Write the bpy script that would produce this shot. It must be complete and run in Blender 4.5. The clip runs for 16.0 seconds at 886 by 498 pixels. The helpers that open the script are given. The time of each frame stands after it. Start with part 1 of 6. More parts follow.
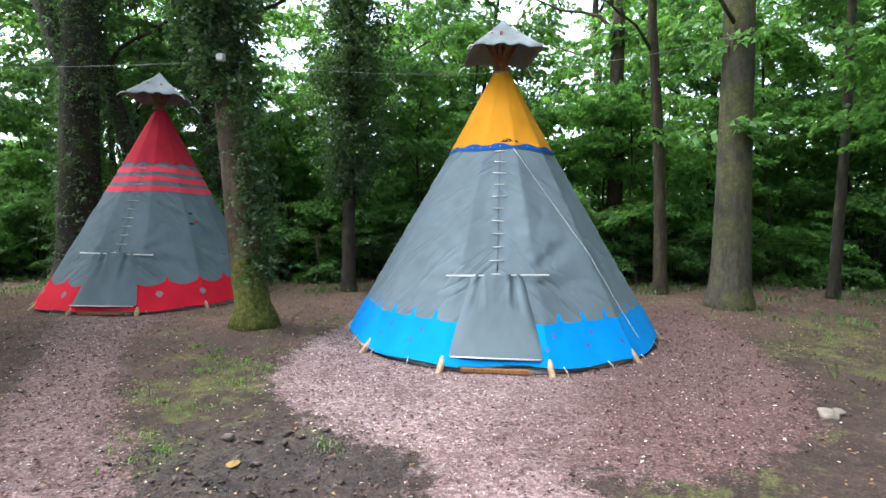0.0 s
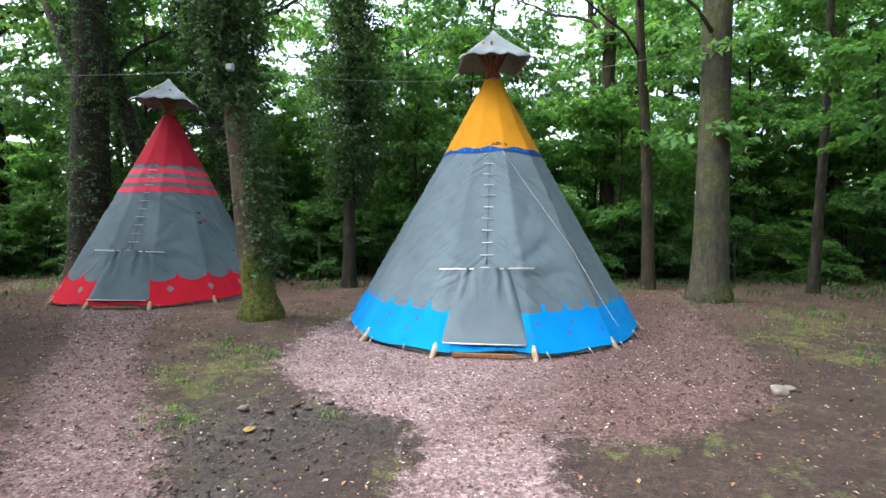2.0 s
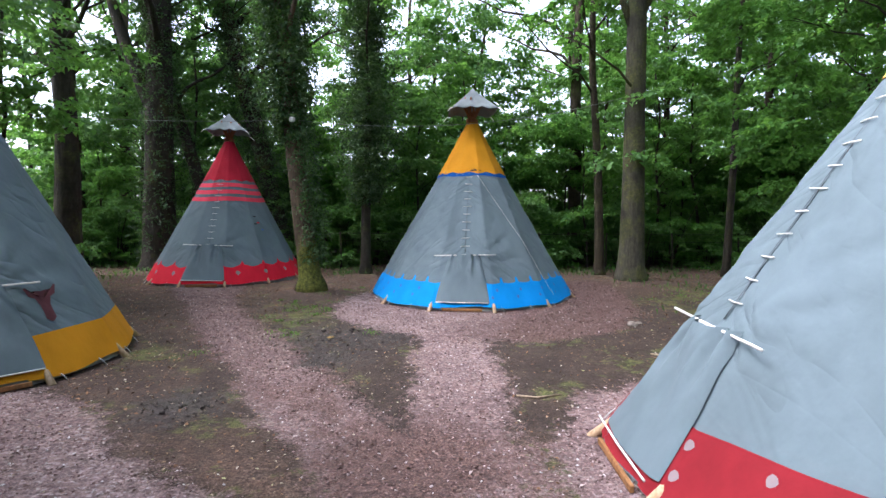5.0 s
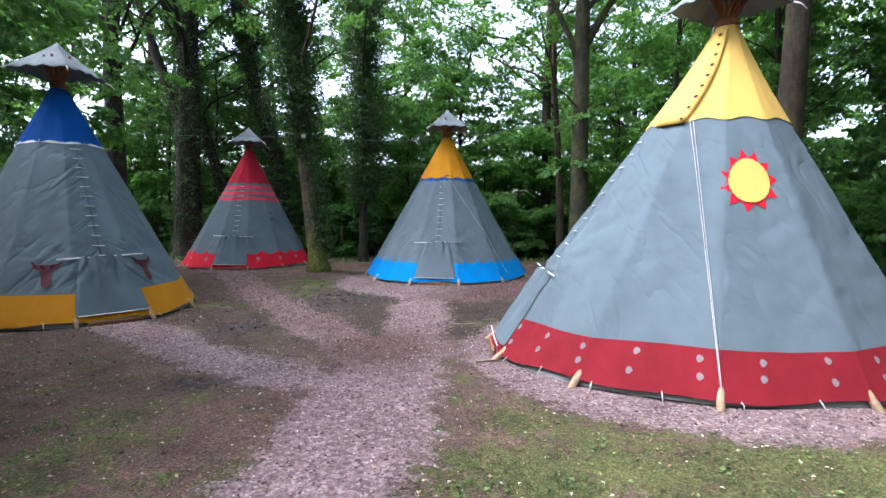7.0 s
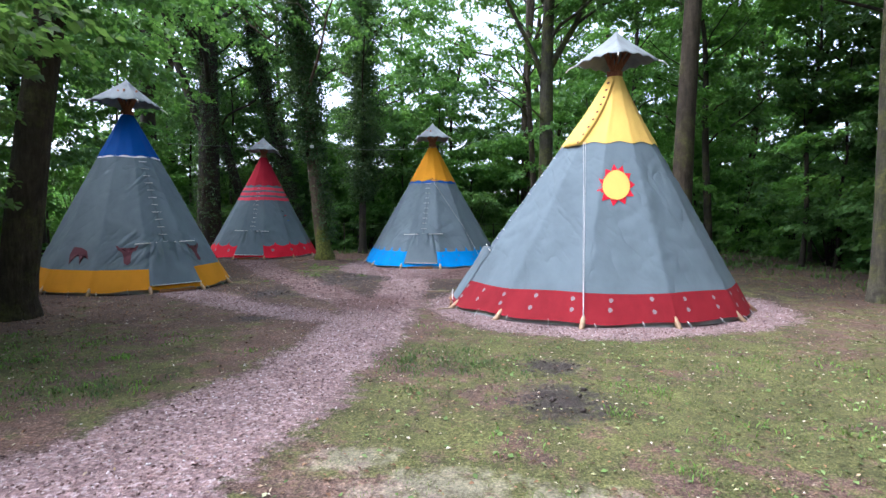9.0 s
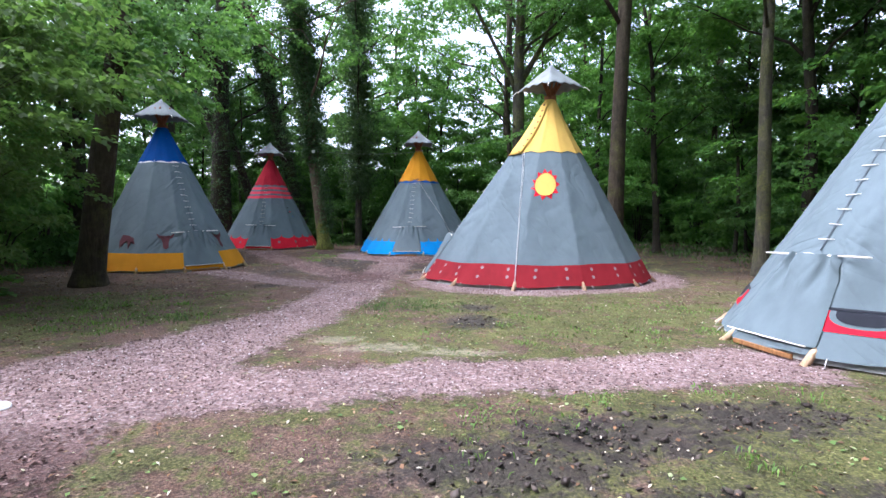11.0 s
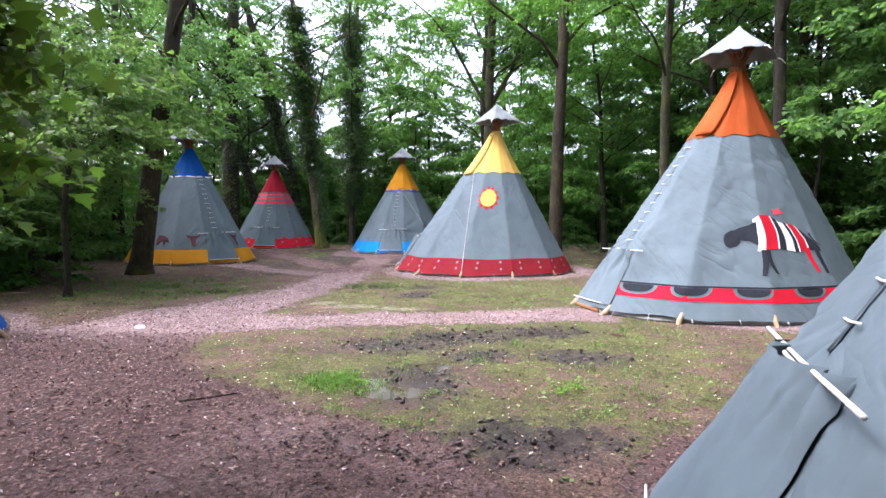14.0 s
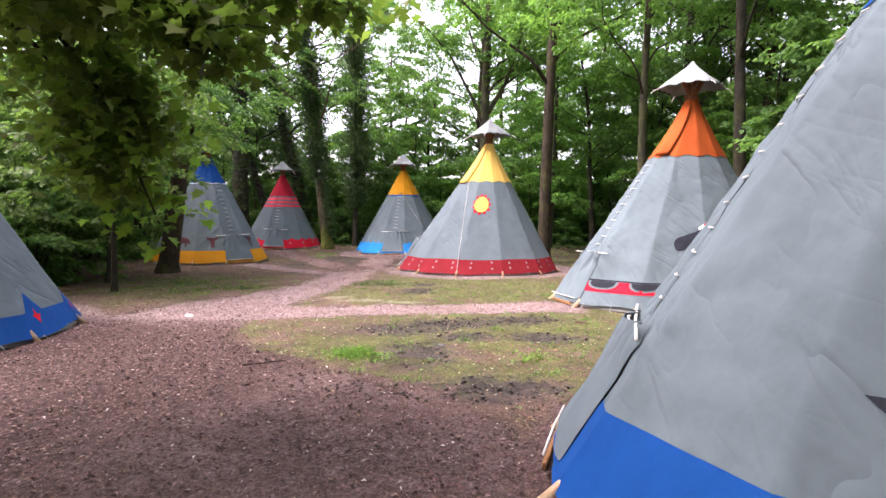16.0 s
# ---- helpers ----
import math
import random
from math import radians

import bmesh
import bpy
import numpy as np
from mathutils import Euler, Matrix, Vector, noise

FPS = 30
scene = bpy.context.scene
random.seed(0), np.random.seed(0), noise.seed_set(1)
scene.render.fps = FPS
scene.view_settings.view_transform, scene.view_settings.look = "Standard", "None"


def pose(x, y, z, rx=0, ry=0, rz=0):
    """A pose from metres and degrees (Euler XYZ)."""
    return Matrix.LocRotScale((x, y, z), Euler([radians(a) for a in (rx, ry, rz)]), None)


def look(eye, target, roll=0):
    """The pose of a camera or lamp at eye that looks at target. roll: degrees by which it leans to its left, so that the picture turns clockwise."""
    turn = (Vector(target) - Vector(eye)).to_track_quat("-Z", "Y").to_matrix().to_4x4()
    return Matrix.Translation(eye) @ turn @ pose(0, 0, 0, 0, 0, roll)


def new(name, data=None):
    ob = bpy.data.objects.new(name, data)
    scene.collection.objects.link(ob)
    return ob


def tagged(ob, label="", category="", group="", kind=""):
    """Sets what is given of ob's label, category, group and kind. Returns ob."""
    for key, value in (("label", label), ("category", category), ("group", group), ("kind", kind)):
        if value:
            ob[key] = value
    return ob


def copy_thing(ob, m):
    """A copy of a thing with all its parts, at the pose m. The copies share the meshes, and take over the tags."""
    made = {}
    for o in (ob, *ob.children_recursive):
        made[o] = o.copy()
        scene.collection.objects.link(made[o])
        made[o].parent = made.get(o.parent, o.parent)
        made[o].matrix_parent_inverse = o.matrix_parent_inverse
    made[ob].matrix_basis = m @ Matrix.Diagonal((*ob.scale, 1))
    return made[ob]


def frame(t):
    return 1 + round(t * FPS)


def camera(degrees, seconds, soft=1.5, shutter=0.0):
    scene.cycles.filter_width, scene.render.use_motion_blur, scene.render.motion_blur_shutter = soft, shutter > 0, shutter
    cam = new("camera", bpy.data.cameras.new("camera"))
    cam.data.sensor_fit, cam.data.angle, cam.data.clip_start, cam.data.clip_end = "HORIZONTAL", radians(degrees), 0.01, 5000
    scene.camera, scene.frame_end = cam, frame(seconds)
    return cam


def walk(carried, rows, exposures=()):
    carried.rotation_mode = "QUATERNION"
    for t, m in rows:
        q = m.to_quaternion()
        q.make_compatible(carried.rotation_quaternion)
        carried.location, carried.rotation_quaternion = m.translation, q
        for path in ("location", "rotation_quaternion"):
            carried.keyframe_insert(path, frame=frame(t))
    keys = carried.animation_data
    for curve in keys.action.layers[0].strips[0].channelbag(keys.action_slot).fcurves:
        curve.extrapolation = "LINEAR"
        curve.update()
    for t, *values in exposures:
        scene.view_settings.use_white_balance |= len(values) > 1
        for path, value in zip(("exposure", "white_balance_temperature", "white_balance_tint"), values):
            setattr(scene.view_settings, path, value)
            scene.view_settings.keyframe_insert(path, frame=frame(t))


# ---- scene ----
cam = camera(80.2, 16.0)
ROWS = [
    # seconds, x, y, z, yaw, pitch, roll
    (0.0, 0.000, 0.000, 1.638, 0.00, -3.16, -0.49),
    (0.5, 0.017, -0.050, 1.608, 0.01, -3.20, -0.49),
    (1.0, 0.040, -0.145, 1.587, 0.06, -3.20, -0.46),
    (1.5, 0.066, -0.300, 1.588, 0.07, -3.19, -0.40),
    (2.0, 0.091, -0.521, 1.613, 0.04, -3.19, -0.36),
    (2.5, 0.110, -0.835, 1.645, 0.01, -3.18, -0.38),
    (3.0, 0.137, -1.312, 1.687, 0.04, -3.27, -0.33),
    (3.5, 0.162, -1.919, 1.720, 0.09, -3.35, -0.26),
    (6.0, 0.474, -5.551, 1.747, 0.13, -3.62, -0.23),
    (6.5, 0.692, -6.295, 1.732, 0.27, -3.60, -0.31),
    (7.0, 0.859, -7.017, 1.660, 0.37, -3.63, -0.25),
    (7.5, 0.974, -7.725, 1.556, 0.38, -3.65, -0.10),
    (8.0, 1.104, -8.469, 1.540, 0.42, -3.70, -0.12),
    (8.5, 1.228, -9.158, 1.550, 0.43, -3.65, -0.07),
    (9.0, 1.372, -9.812, 1.565, 0.48, -3.67, -0.03),
    (11.5, 2.195, -13.054, 1.410, 0.59, -3.76, 0.08),
    (12.0, 2.357, -13.652, 1.441, 0.63, -3.70, 0.04),
    (12.5, 2.484, -14.243, 1.474, 0.64, -3.71, 0.01),
    (13.0, 2.617, -14.798, 1.485, 0.62, -3.61, 0.03),
    (13.5, 2.785, -15.321, 1.512, 0.56, -3.63, -0.06),
    (14.0, 2.956, -15.788, 1.550, 0.60, -3.58, -0.15),
    (14.5, 2.986, -16.259, 1.575, 0.63, -3.59, -0.17),
    (15.0, 2.973, -16.676, 1.613, 0.52, -3.59, -0.15),
    (15.5, 2.997, -17.038, 1.664, 0.51, -3.56, -0.20),
    (16.0, 3.037, -17.341, 1.697, 0.57, -3.59, -0.27),
]
# the camera closes its exposure as it backs out into the open
EXPOSURES = [(0.0, 2.32, 5850, 14), (2.0, 2.27, 5900, 14), (3.5, 2.06, 6100, 18), (6.0, 1.78, 5650, 19), (9.0, 1.7, 5600, 20), (12.5, 1.8, 5680, 23), (14.5, 1.97, 6100, 27), (16.0, 2.05, 6650, 31)]
walk(cam, [(t, pose(x, y, z, 90 + pitch, roll, yaw)) for t, x, y, z, yaw, pitch, roll in ROWS], EXPOSURES)

# ---- light ----
SUN_ELEVATION, SUN_AZIMUTH = 60.0, 264.0
world = bpy.data.worlds.new("overcast_sky")
scene.world = world
world.use_nodes = True
sky = world.node_tree.nodes.new("ShaderNodeTexSky")
sky.sky_type = "NISHITA"
sky.sun_disc = False
sky.sun_elevation, sky.sun_rotation = radians(SUN_ELEVATION), radians(SUN_AZIMUTH)
sky.air_density, sky.dust_density, sky.ozone_density = 1.0, 4.0, 1.0
background = world.node_tree.nodes["Background"]
background.inputs["Strength"].default_value = 0.145
overcast = world.node_tree.nodes.new("ShaderNodeHueSaturation")
overcast.inputs["Saturation"].default_value = 0.5
overcast.inputs["Value"].default_value = 1.5
world.node_tree.links.new(sky.outputs["Color"], overcast.inputs["Color"])
world.node_tree.links.new(overcast.outputs["Color"], background.inputs["Color"])
sun_data = bpy.data.lights.new("sun", "SUN")
sun_data.energy, sun_data.angle, sun_data.color = 1.4, radians(32), (1.0, 0.97, 0.93)
sun = new("sun", sun_data)
sun_way = Vector((math.sin(radians(SUN_AZIMUTH)) * math.cos(radians(SUN_ELEVATION)),
                  math.cos(radians(SUN_AZIMUTH)) * math.cos(radians(SUN_ELEVATION)), math.sin(radians(SUN_ELEVATION))))
sun.matrix_world = look(sun_way * 40, (0, 0, 0))

# ---- materials ----


class Nodes:
    """A short way to write node materials."""

    def __init__(self, name):
        self.material = bpy.data.materials.new(name)
        self.material.use_nodes = True
        self.tree = self.material.node_tree
        self.shader = self.tree.nodes["Principled BSDF"]
        self.output = self.tree.nodes["Material Output"]
        self.shader.inputs["Specular IOR Level"].default_value = 0.3

    def add(self, kind, **inputs):
        node = self.tree.nodes.new(kind)
        for key, value in inputs.items():
            self.put(node.inputs[key.replace("_", " ")], value)
        return node

    def put(self, socket, value):
        if isinstance(value, bpy.types.NodeSocket):
            self.tree.links.new(value, socket)
        else:
            socket.default_value = value

    def noise(self, scale, detail=4.0, rough=0.55, stretch=None, kind="Object", offset=None):
        at = self.add("ShaderNodeTexCoord").outputs[kind]
        if stretch:
            m = self.add("ShaderNodeMapping", Vector=at, Scale=stretch)
            at = m.outputs["Vector"]
        return self.add("ShaderNodeTexNoise", Vector=at, Scale=scale, Detail=detail, Roughness=rough).outputs["Fac"]

    def ramp(self, fac, *stops):
        node = self.add("ShaderNodeValToRGB", Fac=fac)
        while len(node.color_ramp.elements) < len(stops):
            node.color_ramp.elements.new(0.5)
        for element, (place, colour) in zip(node.color_ramp.elements, stops):
            element.position = place
            element.color = colour if len(colour) == 4 else (*colour, 1)
        return node.outputs["Color"]

    def grey(self, fac, low, high, a=0.0, b=1.0):
        node = self.add("ShaderNodeMapRange", Value=fac)
        node.inputs["From Min"].default_value, node.inputs["From Max"].default_value = low, high
        node.inputs["To Min"].default_value, node.inputs["To Max"].default_value = a, b
        return node.outputs["Result"]

    def mix(self, fac, a, b, blend="MIX"):
        node = self.tree.nodes.new("ShaderNodeMix")
        node.data_type, node.blend_type = "RGBA", blend
        self.put(node.inputs[0], fac)
        for socket, v in ((node.inputs[6], a), (node.inputs[7], b)):
            self.put(socket, (*v, 1) if isinstance(v, tuple) and len(v) == 3 else v)
        return node.outputs[2]

    def maths(self, what, a, b=0.5):
        node = self.tree.nodes.new("ShaderNodeMath")
        node.operation = what
        self.put(node.inputs[0], a)
        self.put(node.inputs[1], b)
        return node.outputs[0]

    def bump(self, height, strength, distance):
        node = self.add("ShaderNodeBump", Height=height, Strength=strength, Distance=distance)
        self.put(self.shader.inputs["Normal"], node.outputs["Normal"])
        return node

    def finish(self, colour, roughness=0.8):
        self.put(self.shader.inputs["Base Color"], (*colour, 1) if isinstance(colour, tuple) and len(colour) == 3 else colour)
        self.put(self.shader.inputs["Roughness"], roughness)
        return self.material


def canvas(name, colour, wear=0.25, creased=False):
    """Woven tent cloth: broad weather stains, fine weave, soft creases."""
    n = Nodes(name)
    dark = tuple(c * (1 - wear) for c in colour)
    pale = tuple(min(1, c * (1 + wear * 0.6) + 0.003) for c in colour)
    streak = n.noise(2.2, 5, 0.6, (1, 1, 0.35))
    spots = n.noise(34, 4, 0.7)
    base = n.ramp(streak, (0.32, dark), (0.52, colour), (0.72, pale))
    base = n.mix(n.grey(spots, 0.3, 0.7, 0.0, 0.16), base, dark)
    wave = n.noise(3.2, 5, 0.55, (1, 1, 0.45))
    crease = n.add("ShaderNodeTexNoise", Vector=n.add("ShaderNodeTexCoord").outputs["Object"], Scale=2.6, Detail=3.0, Roughness=0.5, Distortion=1.6)
    crease.noise_type = "RIDGED_MULTIFRACTAL"
    crumple = n.noise(16, 4, 0.6)
    weave = n.noise(420, 1, 0.5)
    height = n.maths("ADD", n.maths("MULTIPLY", wave, 0.45), n.maths("MULTIPLY", crease.outputs["Fac"], 0.12))
    height = n.maths("ADD", height, n.maths("ADD", n.maths("MULTIPLY", crumple, 0.06), n.maths("MULTIPLY", weave, 0.02)))
    if creased:
        # long fine tension folds that run slantwise down from the laced seam
        seam = n.add("ShaderNodeAttribute")
        seam.attribute_name = "seam"
        u, z = n.maths("ABSOLUTE", seam.outputs["Fac"], 0.0), n.add("ShaderNodeSeparateXYZ", Vector=n.add("ShaderNodeTexCoord").outputs["Object"]).outputs["Z"]
        lane = n.add("ShaderNodeObjectInfo").outputs["Random"]
        side = n.maths("MULTIPLY", n.maths("SIGN", seam.outputs["Fac"], 0.0), 4.0)
        for slant, scale, weight in ((0.62, 4.2, 0.68), (0.30, 6.5, 0.09)):
            run = n.maths("ADD", n.maths("MULTIPLY", z, scale * 0.85), n.maths("MULTIPLY", u, scale * slant))
            cross = n.maths("SUBTRACT", n.maths("MULTIPLY", u, 0.8), n.maths("MULTIPLY", z, 0.8 * slant))
            at = n.add("ShaderNodeCombineXYZ", X=run, Y=cross, Z=n.maths("ADD", side, n.maths("MULTIPLY", lane, 30.0))).outputs["Vector"]
            fold = n.add("ShaderNodeTexNoise", Vector=at, Scale=1.0, Detail=2.0, Roughness=0.5, Distortion=0.35).outputs["Fac"]
            sharp = n.maths("POWER", n.grey(n.maths("ABSOLUTE", n.maths("SUBTRACT", fold, 0.5), 0.0), 0.0, 0.16, 1.0, 0.0), 2.2)
            where = n.maths("MULTIPLY", n.grey(n.noise(0.9, 3, 0.5), 0.32, 0.52, 0.0, 1.0), n.grey(u, 0.6, 3.0, 1.0, 0.35))
            height = n.maths("SUBTRACT", height, n.maths("MULTIPLY", n.maths("MULTIPLY", sharp, where), weight))
    n.bump(height, 0.36, 0.07)
    n.shader.inputs["Specular IOR Level"].default_value = 0.15
    return n.finish(base, 0.85)


def wood(name, dark, pale, scale=6.0, stretch=(6, 6, 0.6)):
    n = Nodes(name)
    grain = n.noise(scale, 6, 0.65, stretch)
    base = n.ramp(grain, (0.3, dark), (0.7, pale))
    n.bump(grain, 0.4, 0.01)
    return n.finish(base, 0.75)


def bark(name, dark, pale, moss=0.0, moss_top=0.0):
    n = Nodes(name)
    ridges = n.maths("ADD", n.maths("MULTIPLY", n.noise(9, 7, 0.7, (1.9, 1.9, 0.34)), 0.62), n.maths("MULTIPLY", n.noise(7, 6, 0.75), 0.38))
    patch = n.noise(1.7, 4, 0.6)
    base = n.ramp(ridges, (0.36, dark), (0.64, pale))
    base = n.mix(n.grey(n.noise(2.6, 6, 0.7, (1, 1, 0.5)), 0.46, 0.62, 0.0, 0.65), base, dark)
    base = n.mix(n.grey(n.noise(5.0, 5, 0.65), 0.58, 0.68, 0.0, 0.35), base, tuple(c * 1.25 for c in pale))
    green = n.grey(patch, 0.52 - 0.35 * moss, 0.68 - 0.3 * moss, 0.0, 0.35 + 0.6 * moss)
    if moss_top:
        z = n.add("ShaderNodeSeparateXYZ", Vector=n.add("ShaderNodeTexCoord").outputs["Object"]).outputs["Z"]
        reach = n.maths("ADD", z, n.maths("ADD", n.grey(patch, 0.3, 0.7, -0.5, 0.5), n.grey(n.noise(7, 5, 0.7), 0.3, 0.7, -0.35, 0.35)))
        green = n.grey(reach, moss_top * 0.75, moss_top * 1.25, 0.92, 0.03)
    fluff = n.noise(16, 7, 0.78)
    base = n.mix(green, base, n.ramp(fluff, (0.34, (0.02, 0.026, 0.005)), (0.5, (0.085, 0.098, 0.012)), (0.66, (0.22, 0.225, 0.035))))
    n.bump(n.maths("ADD", ridges, n.maths("MULTIPLY", green, n.maths("MULTIPLY", fluff, 0.8))), 1.0, 0.06)
    return n.finish(base, 0.9)


def foliage(name, dark, mid, pale, through_light=0.4):
    """Leaves: each leaf a shade of its own, some light passing through."""
    n = Nodes(name)
    leaf = n.add("ShaderNodeNewGeometry").outputs["Random Per Island"]
    tree_random = n.add("ShaderNodeObjectInfo").outputs["Random"]
    base = n.ramp(leaf, (0.0, dark), (0.5, mid), (1.0, pale))
    base = n.mix(n.maths("MULTIPLY", tree_random, 0.35), base, dark)
    n.finish(base, 0.55)
    glow = n.add("ShaderNodeBsdfTranslucent", Color=n.mix(0.5, base, (0.21, 0.42, 0.05)))
    both = n.add("ShaderNodeMixShader", Fac=through_light)
    n.put(both.inputs[1], n.shader.outputs[0])
    n.put(both.inputs[2], glow.outputs[0])
    n.put(n.output.inputs["Surface"], both.outputs[0])
    return n.material


CANVAS_GREY = canvas("grey_canvas", (0.108, 0.143, 0.155), 0.14, True)
CANVAS_FLAP = canvas("grey_flap_canvas", (0.108, 0.143, 0.155), 0.14)
CANVAS_CRIMSON = canvas("crimson_canvas", (0.34, 0.012, 0.026), 0.18)
CANVAS_CAP = canvas("pale_grey_canvas", (0.19, 0.215, 0.215), 0.35)
CANVAS_BLUE = canvas("bright_blue_canvas", (0.004, 0.20, 0.52), 0.15)
CANVAS_ROYAL = canvas("royal_blue_canvas", (0.001, 0.054, 0.225), 0.15)
CANVAS_OCHRE = canvas("ochre_canvas", (0.44, 0.19, 0.004), 0.15)
CANVAS_YELLOW = canvas("yellow_canvas", (0.63, 0.41, 0.095), 0.12)
CANVAS_RED = canvas("bright_red_canvas", (0.50, 0.011, 0.026), 0.15)
CANVAS_DARK_RED = canvas("brick_red_canvas", (0.195, 0.012, 0.017), 0.2)
CANVAS_ORANGE = canvas("orange_canvas", (0.35, 0.068, 0.012), 0.2)
PAINT_WHITE = canvas("white_paint", (0.72, 0.72, 0.72), 0.12)
PAINT_BLACK = canvas("black_paint", (0.02, 0.023, 0.03), 0.2)
PAINT_MAROON = canvas("maroon_paint", (0.10, 0.035, 0.04), 0.3)
PAINT_DOT = canvas("grey_paint", (0.22, 0.18, 0.18), 0.2)
PAINT_DULL_BLUE = canvas("dull_blue_paint", (0.06, 0.12, 0.32), 0.2)
LINER = canvas("off_white_liner", (0.34, 0.34, 0.32), 0.3)
PAINT_PINK = canvas("pinkish_red_paint", (0.62, 0.05, 0.08), 0.2)
# darker grey for the narrow strip that draws the front seam line
SEAM_DARK = canvas("dark_grey_seam_cloth", (0.07, 0.088, 0.098), 0.3)
STICK_WHITE = wood("white_stick", (0.55, 0.53, 0.48), (0.78, 0.77, 0.72))
PEG_WOOD = wood("fresh_peg_wood", (0.40, 0.25, 0.13), (0.66, 0.50, 0.33))
POLE_WOOD = wood("red_brown_pole_wood", (0.16, 0.05, 0.025), (0.36, 0.15, 0.07))
BOARD_WOOD = wood("brown_board_wood", (0.16, 0.07, 0.025), (0.32, 0.16, 0.06))
ROPE_WHITE = wood("white_rope", (0.38, 0.38, 0.37), (0.62, 0.62, 0.60), 60, (1, 1, 1))
CABLE = wood("pale_cable", (0.10, 0.11, 0.10), (0.22, 0.23, 0.21), 20, (1, 1, 1))
BARK_GREY = bark("grey_bark", (0.025, 0.024, 0.017), (0.092, 0.084, 0.056), 0.2)
BARK_BROWN = bark("brown_bark", (0.018, 0.014, 0.008), (0.07, 0.054, 0.032))
BARK_DARK = bark("dark_bark", (0.014, 0.012, 0.008), (0.05, 0.042, 0.029))
BARK_MOSSY = bark("mossy_bark", (0.032, 0.022, 0.013), (0.14, 0.10, 0.064), 0.3, 0.95)
LEAF_BRIGHT = foliage("bright_leaves", (0.042, 0.13, 0.024), (0.08, 0.215, 0.04), (0.15, 0.33, 0.066), 0.56)
LEAF_MID = foliage("mid_green_leaves", (0.04, 0.118, 0.028), (0.07, 0.18, 0.044), (0.13, 0.27, 0.07), 0.44)
LEAF_DARK = foliage("dark_leaves", (0.034, 0.10, 0.03), (0.06, 0.15, 0.046), (0.11, 0.225, 0.072), 0.42)
# olive leaves of the spreading tree, shade from above put into the colour
LEAF_OLIVE_SHADED = foliage("shaded_olive_leaves", (0.05, 0.072, 0.010), (0.105, 0.135, 0.018), (0.20, 0.24, 0.04), 0.6)
LEAF_SAGE = foliage("pale_olive_leaves", (0.043, 0.08, 0.024), (0.08, 0.13, 0.043), (0.14, 0.205, 0.072), 0.5)
# the same tree's bright bough, light from behind put into the colour
LEAF_LIME_LIT = foliage("lit_lime_leaves", (0.085, 0.18, 0.012), (0.14, 0.27, 0.02), (0.21, 0.36, 0.04), 0.6)
# paler leaves: light that the undergrowth lacks, put into their colour
LEAF_LIFTED = foliage("lifted_leaves", (0.055, 0.14, 0.042), (0.10, 0.215, 0.064), (0.17, 0.31, 0.105), 0.58)
LEAF_IVY = foliage("ivy_leaves", (0.015, 0.04, 0.016), (0.03, 0.068, 0.027), (0.085, 0.13, 0.058), 0.25)

# ---- small builders ----


def mesh_object(name, verts, faces, material, parent=None, label="", smooth=False):
    me = bpy.data.meshes.new(name)
    me.from_pydata([tuple(v) for v in verts], [], faces)
    me.materials.append(material)
    if smooth:
        me.polygons.foreach_set("use_smooth", [True] * len(me.polygons))
    me.update()
    ob = new(name, me)
    ob.parent = parent
    return tagged(ob, label)


def big_mesh(name, verts, quads, material):
    """A mesh data block from arrays of points and four-cornered faces."""
    me = bpy.data.meshes.new(name)
    verts, quads = np.asarray(verts, np.float32), np.asarray(quads, np.int32)
    me.vertices.add(len(verts))
    me.vertices.foreach_set("co", verts.ravel())
    me.loops.add(quads.size)
    me.loops.foreach_set("vertex_index", quads.ravel())
    me.polygons.add(len(quads))
    me.polygons.foreach_set("loop_start", np.arange(0, quads.size, quads.shape[1], dtype=np.int32))
    me.materials.append(material)
    me.update(calc_edges=True)
    return me


def part(name, bm, material, parent, label=""):
    """Link a bmesh as one mesh object under a thing or a part."""
    me = bpy.data.meshes.new(name)
    bm.to_mesh(me)
    bm.free()
    me.materials.append(material)
    ob = new(name, me)
    ob.parent = parent
    return tagged(ob, label)


def tube_points(path, radii, sides=8, cap=True, rough=0.0):
    """Points and faces of a tapering tube along a path."""
    verts, faces = [], []
    path = [Vector(p) for p in path]
    side = Vector((1, 0, 0))
    for i, p in enumerate(path):
        way = (path[min(i + 1, len(path) - 1)] - path[max(i - 1, 0)]).normalized()
        side = (side - way * side.dot(way))
        if side.length < 1e-4:
            side = way.orthogonal()
        side.normalize()
        other = way.cross(side)
        for k in range(sides):
            a = 2 * math.pi * k / sides
            r = radii[i]
            if rough:
                r *= 1 + rough * noise.noise((p.x * 2 + 3 * math.cos(a), p.y * 2 + 3 * math.sin(a), p.z * 0.9))
            verts.append(p + (side * math.cos(a) + other * math.sin(a)) * r)
    for i in range(len(path) - 1):
        for k in range(sides):
            a, b = i * sides + k, i * sides + (k + 1) % sides
            faces.append((a, b, b + sides, a + sides))
    if cap:
        faces.append(tuple(range(sides - 1, -1, -1)))
        last = (len(path) - 1) * sides
        faces.append(tuple(range(last, last + sides)))
    return verts, faces


def tube(name, path, radii, material, parent=None, sides=8, label="", smooth=True, rough=0.0):
    if not isinstance(radii, (list, tuple)):
        radii = [radii] * len(path)
    v, f = tube_points(path, radii, sides, True, rough)
    return mesh_object(name, v, f, material, parent, label, smooth)


def empty(name, m=None):
    ob = new(name)
    if m is not None:
        ob.matrix_basis = m
    return ob

